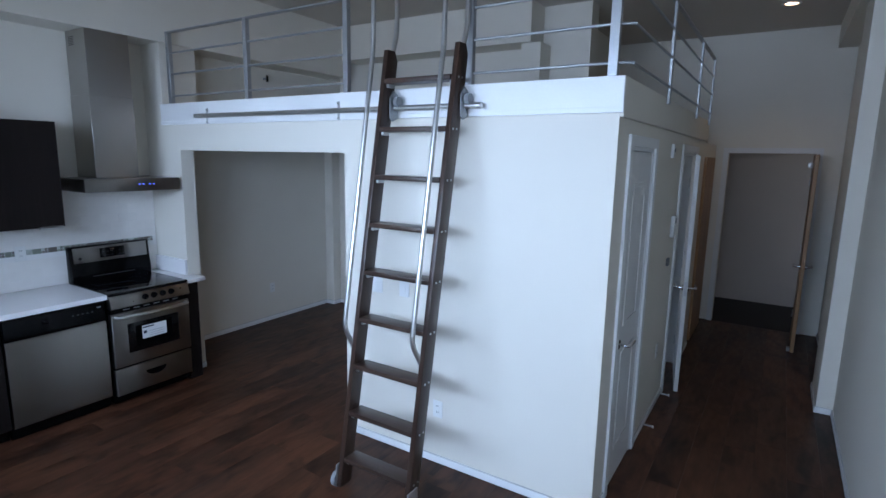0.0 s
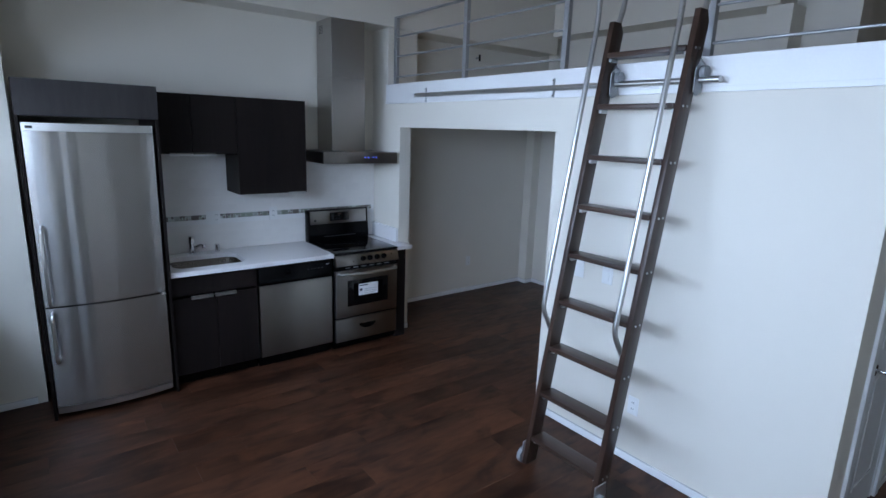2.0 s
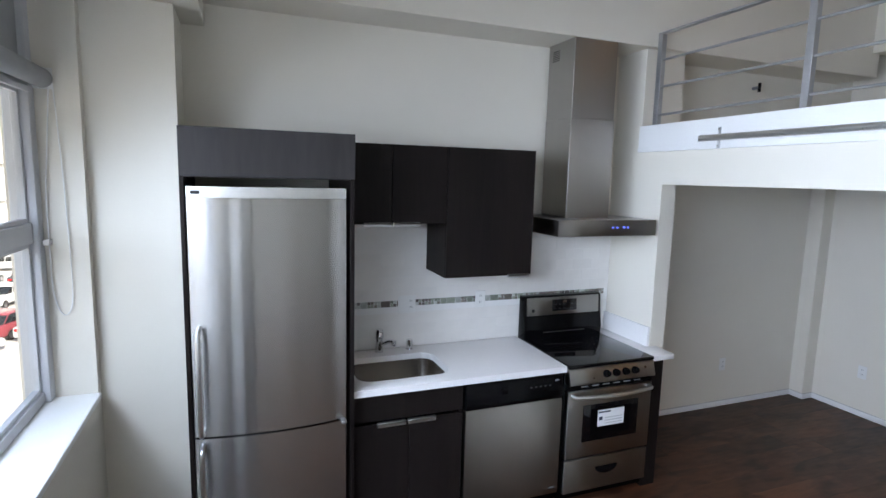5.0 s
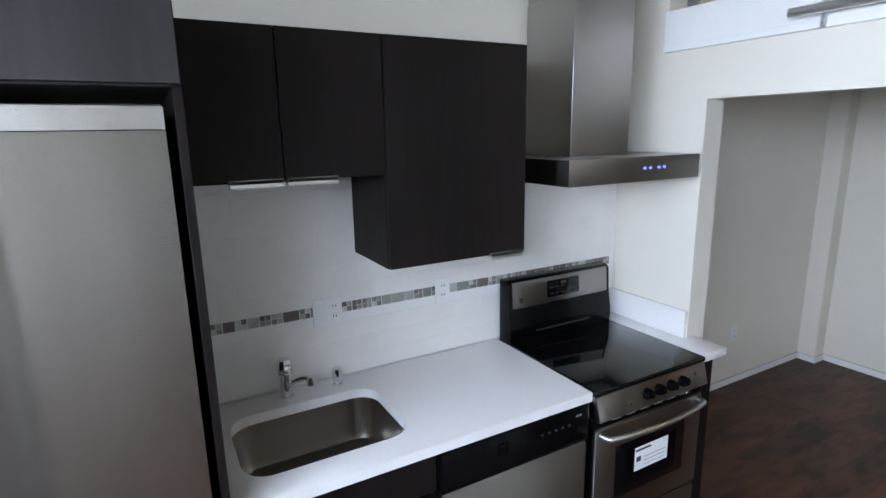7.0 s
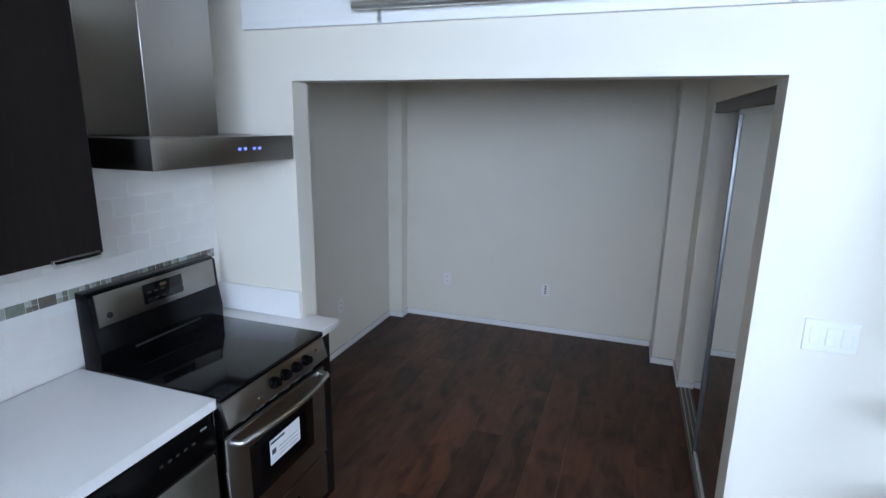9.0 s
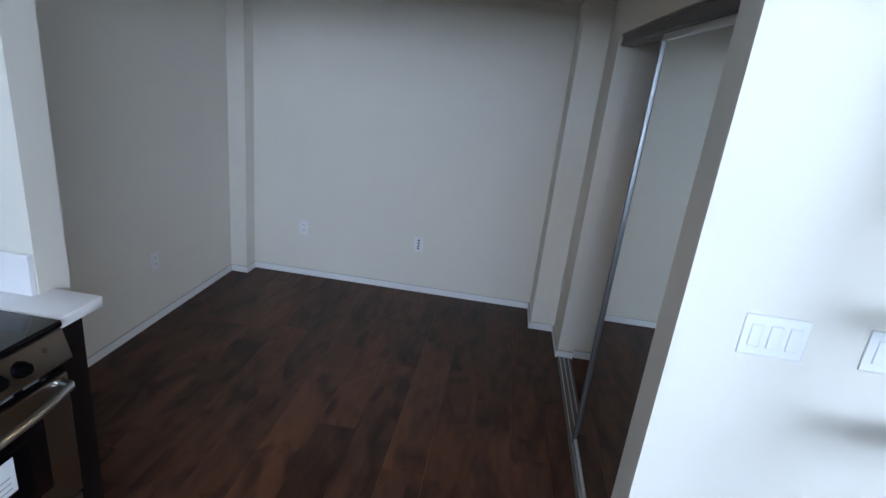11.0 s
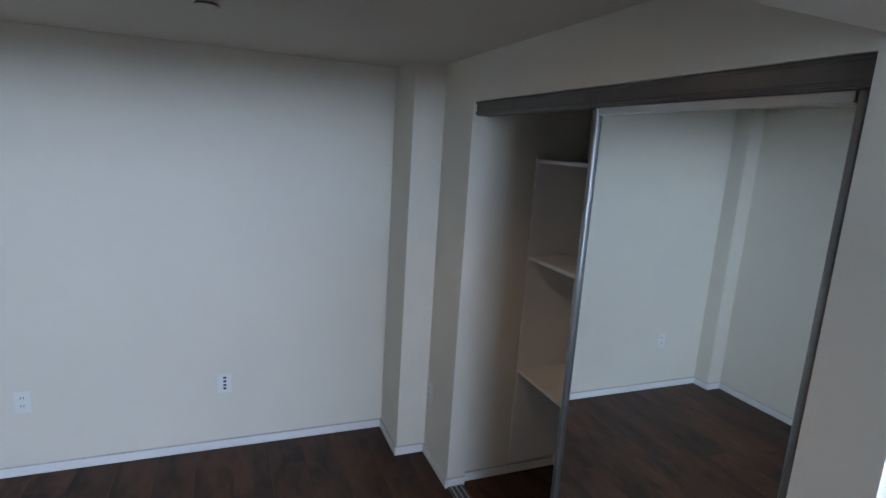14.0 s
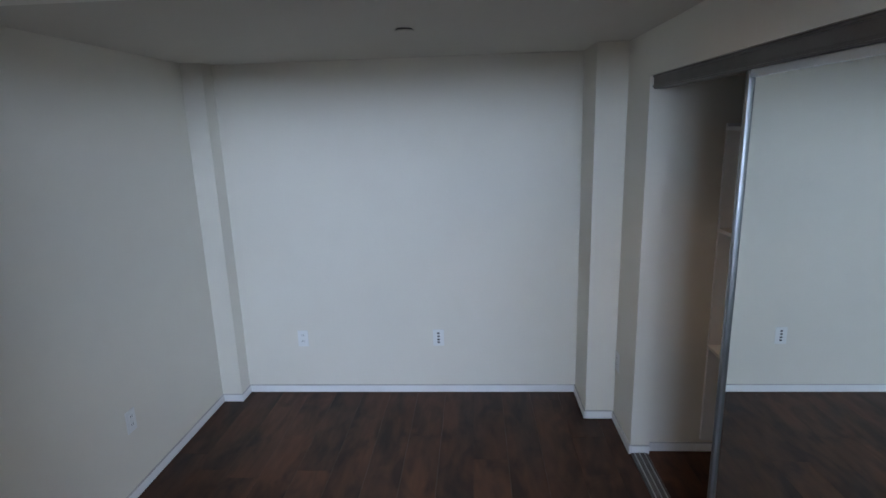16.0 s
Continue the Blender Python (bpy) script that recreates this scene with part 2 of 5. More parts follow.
def box(bm, x0, x1, y0, y1, z0, z1, bevel=0.0, seg=1):
    vs = [bm.verts.new((x, y, z)) for x in (x0, x1) for y in (y0, y1) for z in (z0, z1)]
    fs = [bm.faces.new([vs[i] for i in q]) for q in ((0, 1, 3, 2), (4, 6, 7, 5), (0, 4, 5, 1), (2, 3, 7, 6), (0, 2, 6, 4), (1, 5, 7, 3))]
    if bevel:
        edges = list({e for f in fs for e in f.edges})
        bmesh.ops.bevel(bm, geom=edges, offset=bevel, segments=seg, affect="EDGES", profile=0.5)
    return bm


def B(x0, x1, y0, y1, z0, z1, bevel=0.0, seg=1):
    return box(bmesh.new(), x0, x1, y0, y1, z0, z1, bevel, seg)


def rod(bm, a, b, r, seg=12, r2=None):
    a, b = Vector(a), Vector(b)
    m = Matrix.Translation((a + b) / 2) @ (b - a).to_track_quat("Z", "Y").to_matrix().to_4x4()
    bmesh.ops.create_cone(bm, cap_ends=True, segments=seg, radius1=r, radius2=r if r2 is None else r2, depth=(b - a).length, matrix=m)
    return bm


def R(a, b, r, seg=12, r2=None):
    return rod(bmesh.new(), a, b, r, seg, r2)


def pipe(points, r, seg=10, bend=0.0):
    """A round bar along a polyline, its corners rounded over the length bend."""
    pts = [Vector(p) for p in points]
    if bend:
        out = [pts[0]]
        for a, b, c in zip(pts, pts[1:], pts[2:]):
            d0, d1 = min(bend, (a - b).length * 0.45), min(bend, (c - b).length * 0.45)
            p, q = b + (a - b).normalized() * d0, b + (c - b).normalized() * d1
            out += [p * (1 - t) ** 2 + b * 2 * t * (1 - t) + q * t * t for t in (0, 0.25, 0.5, 0.75, 1)]
        pts = out + [pts[-1]]
    bm = bmesh.new()
    rings = []
    side = None
    for i, p in enumerate(pts):
        d = (pts[min(i + 1, len(pts) - 1)] - pts[max(i - 1, 0)]).normalized()
        if side is None:
            side = d.orthogonal().normalized()
        side = (side - d * side.dot(d)).normalized()
        up = d.cross(side)
        rings.append([bm.verts.new(p + (side * math.cos(k * math.tau / seg) + up * math.sin(k * math.tau / seg)) * r) for k in range(seg)])
    for a, b in zip(rings, rings[1:]):
        for k in range(seg):
            bm.faces.new((a[k], a[(k + 1) % seg], b[(k + 1) % seg], b[k]))
    bm.faces.new(rings[0][::-1]), bm.faces.new(rings[-1])
    return bm


def prism(profile, axis, a, b, bevel=0.0):
    """A profile of points swept along an axis from a to b; the profile's two coordinates are the other two axes in order."""
    bm = bmesh.new()

    def place(p, t):
        return (t, *p) if axis == "x" else (p[0], t, p[1]) if axis == "y" else (*p, t)

    r0, r1 = [[bm.verts.new(place(p, t)) for p in profile] for t in (a, b)]
    n = len(profile)
    bm.faces.new(r0[::-1]), bm.faces.new(r1)
    for k in range(n):
        bm.faces.new((r0[k], r0[(k + 1) % n], r1[(k + 1) % n], r1[k]))
    bmesh.ops.recalc_face_normals(bm, faces=bm.faces)
    if bevel:
        bmesh.ops.bevel(bm, geom=list(bm.edges), offset=bevel, segments=2, affect="EDGES", profile=0.5)
    return bm


def rounded(x0, x1, y0, y1, r, seg=6):
    pts = []
    for cx, cy, a0 in ((x1 - r, y1 - r, 0), (x0 + r, y1 - r, 90), (x0 + r, y0 + r, 180), (x1 - r, y0 + r, 270)):
        pts += [(cx + r * math.cos(radians(a0 + 90 * k / seg)), cy + r * math.sin(radians(a0 + 90 * k / seg))) for k in range(seg + 1)]
    return pts


def mesh_of(bm, name, mat, base=(0, 0, 0), smooth=False):
    bmesh.ops.recalc_face_normals(bm, faces=bm.faces)
    bmesh.ops.translate(bm, verts=bm.verts, vec=-Vector(base))
    me = bpy.data.meshes.new(name)
    bm.to_mesh(me)
    bm.free()
    me.materials.append(mat)
    if smooth:
        for p in me.polygons:
            p.use_smooth = True
        me.set_sharp_from_angle(angle=radians(40))
    return me


def thing(name, base, label, category, group="", kind=""):
    ob = new(name)
    ob.location = base
    ob.empty_display_size = 0.1
    BASE[ob.name] = Vector(base)
    return tagged(ob, label, category, group, kind)


def part(name, bm, mat, parent, label="", smooth=True):
    base = BASE[parent.name]
    ob = new(name, mesh_of(bm, name, mat, base, smooth))
    ob.parent = parent
    BASE[ob.name] = base
    return tagged(ob, label)


def piece(name, bm, mat, base, label, category, kind="", group="", smooth=True):
    """A top-level thing that is one mesh."""
    ob = new(name, mesh_of(bm, name, mat, base, smooth))
    ob.location = base
    BASE[ob.name] = Vector(base)
    return tagged(ob, label, category, group, kind)


def setting(name, bm, mat, label, category):
    return piece(name, bm, mat, (0, 0, 0), label, category, "structure", smooth=False)


# ---- structure ----
CEILING, LOFT, ALC = 3.48, 2.36, 2.195


def walls():
    P = lambda name, bm, label, cat="wall", mat=PAINT: setting(name, bm, mat, label, cat)
    P("wall_kitchen", B(-0.2, -0.03, -3.25, 0.0, 0, CEILING), "beige painted plaster wall behind the kitchen units")
    P("wall_alcove_side", B(-0.345, -0.195, 0.0, 2.535, 0, ALC), "beige painted side wall of the alcove")
    P("wall_loft_side", B(-0.25, -0.03, 0.0, 2.535, LOFT - 0.02, CEILING), "beige painted side wall of the loft")
    P("beam_kitchen", B(-0.03, 0.30, -2.75, 2.30, 2.915, CEILING), "beige boxed beam along the kitchen wall", "beam")
    P("column_corner", B(-0.03, 0.33, -3.25, -2.865, 0, 2.80), "beige boxed column between window and refrigerator", "column")
    P("beam_window", B(-0.03, 5.43, -3.25, -2.75, 2.80, CEILING), "beige boxed beam above the window", "beam")
    P("column_loft", B(-0.03, 0.25, 0.0, 0.33, ALC + 0.165, 2.915), "beige column at the loft's edge", "column")
    # front of the block below the loft, with the alcove's opening
    P("wall_block_front", B(-0.195, 0.476, 0.0, 0.12, 0, LOFT), "white-lit painted wall under the loft with a wide opening")
    P("wall_block_front", B(0.476, 2.37, 0.0, 0.12, 2.010, LOFT), "white-lit painted wall under the loft with a wide opening")
    P("wall_block_front", B(2.37, 4.182, 0.0, 0.12, 0, LOFT), "white-lit painted wall under the loft with a wide opening")
    P("wall_block_side", B(4.062, 4.182, 0.12, 0.275, 0, LOFT), "painted corridor wall of the block under the loft")
    P("wall_block_side", B(4.062, 4.182, 0.275, 0.89, 2.07, LOFT), "painted corridor wall of the block under the loft")
    P("wall_block_side", B(4.062, 4.182, 0.89, 2.05, 0, LOFT), "painted corridor wall of the block under the loft")
    P("wall_block_side", B(4.062, 4.182, 2.05, 2.83, 2.07, LOFT), "painted corridor wall of the block under the loft")
    P("wall_block_side", B(4.062, 4.182, 2.83, 3.43, 0, LOFT), "painted corridor wall of the block under the loft")
    P("wall_block_end", B(4.04, 4.165, 3.43, 4.68, 0, ALC), "painted end of the corridor wall")
    P("wall_alcove_back", B(-0.345, 3.2, 2.535, 2.75, 0, CEILING), "beige painted back wall of the alcove and loft")
    P("pilaster_alcove", B(-0.195, -0.063, 2.40, 2.535, 0, ALC), "narrow painted pilaster in the alcove's corner", "pilaster")
    P("pilaster_alcove", B(2.20, 2.37, 2.195, 2.535, 0, ALC), "painted pilaster beside the closet", "pilaster")
    P("beam_loft", B(0.30, 2.72, 2.215, 2.535, 3.10, CEILING), "painted beam along the loft's back wall", "beam")
    P("column_loft_back", B(2.60, 2.80, 2.275, 2.535, LOFT, 3.10), "painted column in the loft", "column")
    P("wall_closet_front", B(2.37, 2.47, 1.83, 2.195, 0, ALC), "painted wall round the closet opening")
    P("wall_closet_front", B(2.37, 2.47, 0.12, 1.83, 1.99, ALC), "painted wall round the closet opening")
    P("wall_closet_front", B(2.37, 2.47, 0.12, 0.147, 0, 1.99), "painted wall round the closet opening")
    P("wall_closet_back", B(3.05, 3.15, 0.12, 2.30, 0, ALC), "painted inside walls of the closet")
    P("wall_closet_back", B(2.47, 3.05, 1.86, 1.96, 0, ALC), "painted inside walls of the closet")
    P("wall_loft_far", B(2.78, 2.9, 2.75, 4.68, LOFT, CEILING), "painted wall deep in the loft")
    P("wall_corridor", B(5.43, 5.6, -3.25, 4.68, 0, CEILING), "pale painted wall along the corridor")
    P("pilaster_corridor", B(5.315, 5.43, 2.33, 2.90, 0, 3.24), "pale painted pilaster on the corridor wall", "pilaster")
    P("beam_corridor", B(5.25, 5.43, -2.75, 4.68, 3.24, CEILING), "painted beam along the corridor wall", "beam")
    P("wall_entrance", B(2.9, 4.31, 4.68, 4.8, 0, CEILING), "painted wall round the entrance door")
    P("wall_entrance", B(4.31, 5.19, 4.68, 4.8, 2.11, CEILING), "painted wall round the entrance door")
    P("wall_entrance", B(5.19, 5.6, 4.68, 4.8, 0, CEILING), "painted wall round the entrance door")
    # window wall with one long opening
    P("wall_window", B(-0.2, 0.385, -3.55, -3.25, 0, CEILING), "beige painted wall under and round the window")
    P("wall_window", B(0.385, 5.15, -3.55, -3.25, 0, 0.925), "beige painted wall under and round the window")
    P("wall_window", B(0.385, 5.15, -3.55, -3.25, 2.80, CEILING), "beige painted wall under and round the window")
    P("wall_window", B(5.15, 5.6, -3.55, -3.25, 0, CEILING), "beige painted wall under and round the window")
    setting("window_sill", B(0.385, 5.15, -3.47, -3.235, 0.925, 0.955, 0.006, 2), WHITE, "white painted window sill", "sill")
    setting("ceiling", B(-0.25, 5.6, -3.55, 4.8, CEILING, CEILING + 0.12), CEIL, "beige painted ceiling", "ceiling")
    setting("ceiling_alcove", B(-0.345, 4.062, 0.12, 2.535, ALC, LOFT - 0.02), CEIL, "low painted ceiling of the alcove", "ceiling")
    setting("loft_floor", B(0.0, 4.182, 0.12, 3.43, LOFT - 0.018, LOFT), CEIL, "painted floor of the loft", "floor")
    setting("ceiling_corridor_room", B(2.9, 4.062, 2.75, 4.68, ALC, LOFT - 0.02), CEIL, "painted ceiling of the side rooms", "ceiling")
    # hallway outside the entrance door
    setting("wall_hallway", B(3.2, 6.4, 6.05, 6.2, 0, 2.7), HALLWALL, "grey painted wall of the hallway outside", "wall")
    setting("wall_hallway", B(3.05, 3.2, 4.8, 6.2, 0, 2.7), HALLWALL, "grey painted wall of the hallway outside", "wall")
    setting("wall_hallway", B(6.4, 6.55, 4.8, 6.2, 0, 2.7), HALLWALL, "grey painted wall of the hallway outside", "wall")
    setting("ceiling_hallway", B(3.05, 6.55, 4.8, 6.2, 2.7, 2.8), CEIL, "painted ceiling of the hallway", "ceiling")
    setting("floor_hallway", B(3.05, 6.55, 4.68, 6.2, -0.1, -0.002), HALLFLOOR, "dark carpeted floor of the hallway", "floor")
    # fascia of the loft
    bm = B(0.25, 4.202, -0.022, 0.0, 2.225, 2.40, 0.002)
    box(bm, 0.25, 4.204, -0.026, -0.022, 2.225, 2.252, 0.001)
    setting("fascia_front", bm, WHITE, "white painted fascia board along the loft's edge", "fascia")
    bm = B(4.182, 4.202, 0.002, 3.43, 2.205, 2.40, 0.002)
    setting("fascia_side", bm, PAINT, "painted fascia board along the corridor side of the loft", "fascia")


def skirting():
    h, d = 0.056, 0.012

    def run(x0, x1, y0, y1):
        board = setting("baseboard", B(x0, x1, y0, y1, 0.003, h - 0.0042, 0.003, 2), WHITE, "white painted baseboard along the wall", "baseboard")
        # Thin strip coloured as the shadow between wall and board.
        part("gap_shade_line", B(x0 + 0.001, x1 - 0.001, y0 + 0.001, y1 - 0.001, h - 0.004, h), GAP_SHADE, board, "grey strip standing for the shaded gap above the baseboard")

    run(2.372, 4.182, -d, -0.001)
    run(-0.061, 2.20, 2.535 - d, 2.534)
    run(-0.194, -0.195 + d, 0.13, 2.40)
    run(-0.195 + d, -0.063 + d, 2.40 - d, 2.399)
    run(-0.062, -0.063 + d, 2.40, 2.535 - d)
    run(2.20 - d, 2.199, 2.195 - d, 2.535 - d)
    run(2.20, 2.37 - d, 2.195 - d, 2.194)
    run(2.37 - d, 2.369, 1.83 - d, 2.195 - d)
    run(2.37, 2.47, 1.83 - d, 1.829)
    run(2.48, 3.04, 1.86 - d, 1.859)
    run(0.331, 5.429, -3.249, -3.25 + d)
    run(0.331, 0.33 + d, -3.25 + d, -2.92)
    run(5.43 - d, 5.429, -3.25 + d, 2.33)
    run(5.315 - d, 5.314, 2.33 - d, 2.90)
    run(5.315, 5.43 - d, 2.33 - d, 2.329)
    run(5.43 - d, 5.429, 2.90, 4.65)
    run(4.183, 4.182 + d, 0.0, 0.21)
    run(4.183, 4.182 + d, 0.955, 1.985)
    run(4.183, 4.182 + d, 2.895, 3.43)
    run(0.477, 0.476 + d, 0.02, 0.12)


walls()
skirting()
floor = setting("floor", B(-0.25, 5.6, -3.55, 4.68, -0.1, -0.006), SUBFLOOR, "dark brown laminate plank floor", "floor")

# ---- kitchen ----
SINKSTEEL = material("satin sink steel", (0.40, 0.365, 0.325), 0.24, 1.0, 0.05, 8, 0.02, 120)
def bar_handle(parent, x, y0, y1, z):
    """A flat aluminium edge pull on a cabinet door's lower or upper edge."""
    bm = B(x, x + 0.022, y0, y1, z - 0.004, z + 0.010, 0.002, 2)
    box(bm, x + 0.016, x + 0.022, y0, y1, z - 0.014, z + 0.010, 0.0015)
    return part("handle", bm, TRIM_STEEL, parent, "satin aluminium edge pull")


def fridge_housing():
    t = thing("refrigerator_housing", (0.36, -2.49, 0), "dark wood-grain tall housing round the refrigerator", "cabinet")
    part("side_panel", B(0.0, 0.675, -2.838, -2.820, 0, 2.212, 0.001), ESPRESSO, t)
    part("side_panel", B(0.0, 0.675, -2.090, -2.070, 0, 2.212, 0.001), ESPRESSO, t)
    part("body", B(0.0, 0.680, -2.820, -2.090, 1.995, 2.208, 0.001), ESPRESSO_PALE, t)
    part("door", B(0.681, 0.702, -2.835, -2.073, 2.000, 2.212, 0.0015), ESPRESSO_PALE, t, "dark wood-grain flap above the refrigerator")


def fridge():
    t = thing("refrigerator", (0.36, -2.49, 0), "tall stainless steel refrigerator with freezer drawer below", "refrigerator")
    y0, y1 = -2.812, -2.112
    part("body", B(0.03, 0.62, y0 + 0.005, y1 - 0.005, 0.05, 1.945, 0.004), BLACK, t)

    def bowed(z0, z1):
        n = 14
        front = [(0.676 + 0.040 * (1 - (2 * k / n - 1) ** 2), y0 + (y1 - y0) * k / n) for k in range(n + 1)]
        return prism([(0.622, y0), *front, (0.622, y1)], "z", z0, z1)

    up = part("door", bowed(0.795, 1.905), STEEL, t, "brushed stainless upper door")
    low = part("freezer_door", bowed(0.095, 0.785), STEEL, t, "brushed stainless freezer door")
    part("top_trim", bowed(1.907, 1.955), TRIM_STEEL, t, "pale metal cap strip")
    part("kick_strip", bowed(0.045, 0.09), ALU, t, "grey foot strip")
    part("badge", B(0.690, 0.6925, y0 + 0.018, y0 + 0.055, 1.922, 1.938, 0.0005), DARKSLOT, up)
    for door, z0, z1 in ((up, 0.81, 1.32), (low, 0.42, 0.76)):
        h = pipe([(0.685, y0 + 0.035, z0), (0.743, y0 + 0.03, z0 + 0.012), (0.743, y0 + 0.03, z1 - 0.012), (0.685, y0 + 0.035, z1)], 0.0115, 10, 0.03)
        part("handle", h, TRIM_STEEL, door, "round steel bar handle")
    part("hinge", B(0.635, 0.725, y1 - 0.03, y1 - 0.004, 0.785, 0.796, 0.002), ALU, t)


def base_cabinet():
    t = thing("sink_cabinet", (0.3, -1.77, 0), "dark wood-grain sink base cabinet with two doors", "cabinet")
    bm = B(0.0, 0.60, -2.069, -2.051, 0.09, 0.868)
    box(bm, 0.0, 0.60, -1.455, -1.437, 0.09, 0.868)
    box(bm, 0.0, 0.60, -2.051, -1.455, 0.09, 0.108)
    box(bm, 0.0, 0.012, -2.051, -1.455, 0.108, 0.868)
    part("body", bm, ESPRESSO, t)
    part("plinth", B(0.0, 0.55, -2.069, -1.437, 0.0, 0.09), BLACK, t)
    part("top_rail", B(0.601, 0.620, -2.067, -1.439, 0.722, 0.866, 0.0012), ESPRESSO, t)
    for y0, y1, h0, h1 in ((-2.067, -1.754, -1.935, -1.778), (-1.752, -1.439, -1.765, -1.605)):
        d = part("door", B(0.601, 0.620, y0, y1, 0.095, 0.700, 0.0012), ESPRESSO, t)
        bar_handle(d, 0.615, h0, h1, 0.702)


def worktop():
    x0, x1, y0, y1 = 0.0, 0.645, -2.069, -0.772
    hole = rounded(0.145, 0.535, -2.015, -1.475, 0.085)
    bm = bmesh.new()
    outer = [bm.verts.new((x, y, 0.91)) for x, y in ((x0, y0), (x1, y0), (x1, y1), (x0, y1))]
    inner = [bm.verts.new((x, y, 0.91)) for x, y in hole]
    edges = [bm.edges.new((ring[k], ring[(k + 1) % len(ring)])) for ring in (outer, inner) for k in range(len(ring))]
    bmesh.ops.triangle_fill(bm, edges=edges, use_beauty=True)
    made = bmesh.ops.extrude_face_region(bm, geom=list(bm.faces))
    bmesh.ops.translate(bm, verts=[v for v in made["geom"] if isinstance(v, bmesh.types.BMVert)], vec=(0, 0, -0.036))
    piece("worktop", bm, QUARTZ, (0.3, -1.4, 0.874), "white quartz worktop with an undermount sink cutout", "worktop", smooth=False)
    t = thing("worktop_strip", (0.3, -0.06, 0), "narrow white worktop strip beside the stove", "worktop")
    part("top", B(0.0, 0.645, -0.128, 0.055, 0.874, 0.91, 0.003, 2), QUARTZ, t)
    part("upstand", B(0.0, 0.472, -0.022, -0.002, 0.911, 1.045, 0.002), QUARTZ, t)
    part("side_panel", B(0.0, 0.625, -0.126, -0.012, 0.0, 0.873, 0.001), ESPRESSO, t, "dark wood-grain filler cabinet")
    # basin
    s = thing("sink", (0.34, -1.745, 0.70), "brushed stainless steel undermount sink basin", "sink")
    bm = bmesh.new()
    rings = []
    for z, grow in ((0.8735, 0.012), (0.8735, 0.0), (0.75, -0.012), (0.715, -0.03), (0.70, -0.075)):
        rings.append([bm.verts.new((x, y, z)) for x, y in rounded(0.145 - grow, 0.535 + grow, -2.015 - grow, -1.475 + grow, 0.085 + (grow if grow > -0.05 else -0.03))])
    for a, b in zip(rings, rings[1:]):
        for k in range(len(a)):
            bm.faces.new((a[k], a[(k + 1) % len(a)], b[(k + 1) % len(b)], b[k]))
    bm.faces.new(rings[-1])
    part("basin", bm, SINKSTEEL, s)
    part("drain", R((0.34, -1.745, 0.701), (0.34, -1.745, 0.705), 0.045, 24), CHROME, s, "chrome drain ring")
    # tap
    x, y = 0.058, -1.785
    f = thing("tap", (x, y, 0.91), "small polished chrome mixer tap", "tap")
    bm = R((x, y, 0.91), (x, y, 0.916), 0.027, 20)
    rod(bm, (x, y, 0.916), (x, y, 1.000), 0.0255, 20, 0.0225)
    for z in (1.000, 1.012):
        rod(bm, (x, y, z), (x, y, z + 0.007), 0.0275, 20)
        rod(bm, (x, y, z + 0.007), (x, y, z + 0.012), 0.0235, 20)
    part("body", bm, CHROME, f)
    head = part("lever", R((x, y, 1.025), (x, y, 1.058), 0.028, 20, 0.023), CHROME, f)
    part("lever_arm", prism([(x + 0.01, 1.038), (x + 0.055, 1.050), (x + 0.057, 1.061), (x + 0.01, 1.056)], "y", y - 0.011, y + 0.011, 0.004), CHROME, head)
    spout = part("spout", pipe([(x + 0.005, y + 0.005, 0.950), (x + 0.028, y + 0.03, 0.974), (x + 0.055, y + 0.06, 0.992), (x + 0.072, y + 0.076, 0.986)], 0.011, 12, 0.025), CHROME, f)
    part("aerator", R((x + 0.072, y + 0.076, 0.966), (x + 0.072, y + 0.076, 0.998), 0.0145, 16, 0.0135), CHROME, spout)
    bm = R((0.058, -1.585, 0.91), (0.058, -1.585, 0.916), 0.025, 20)
    rod(bm, (0.058, -1.585, 0.916), (0.058, -1.585, 0.975), 0.019, 20)
    piece("air_gap_cap", bm, CHROME, (0.058, -1.585, 0.91), "polished chrome air gap cap on the worktop", "fitting")


def wall_cabinets():
    t = thing("wall_cabinet", (0.15, -1.78, 1.75), "dark wood-grain wall cabinet with two doors", "cabinet", "wall cabinets")
    part("body", B(0.001, 0.336, -2.069, -1.462, 1.752, 2.194), ESPRESSO, t)
    for y0, y1, h0, h1 in ((-2.068, -1.796, -1.955, -1.80), (-1.793, -1.463, -1.789, -1.63)):
        d = part("door", B(0.337, 0.357, y0, y1, 1.754, 2.196, 0.0012), ESPRESSO, t)
        bar_handle(d, 0.346, h0, h1, 1.752)
    t = thing("wall_cabinet", (0.15, -1.16, 1.42), "taller dark wood-grain wall cabinet with one door", "cabinet", "wall cabinets")
    part("body", B(0.001, 0.336, -1.460, -0.884, 1.425, 2.194), ESPRESSO, t)
    d = part("door", B(0.337, 0.357, -1.459, -0.885, 1.427, 2.196, 0.0012), ESPRESSO, t)
    bar_handle(d, 0.346, -1.05, -0.90, 1.425)


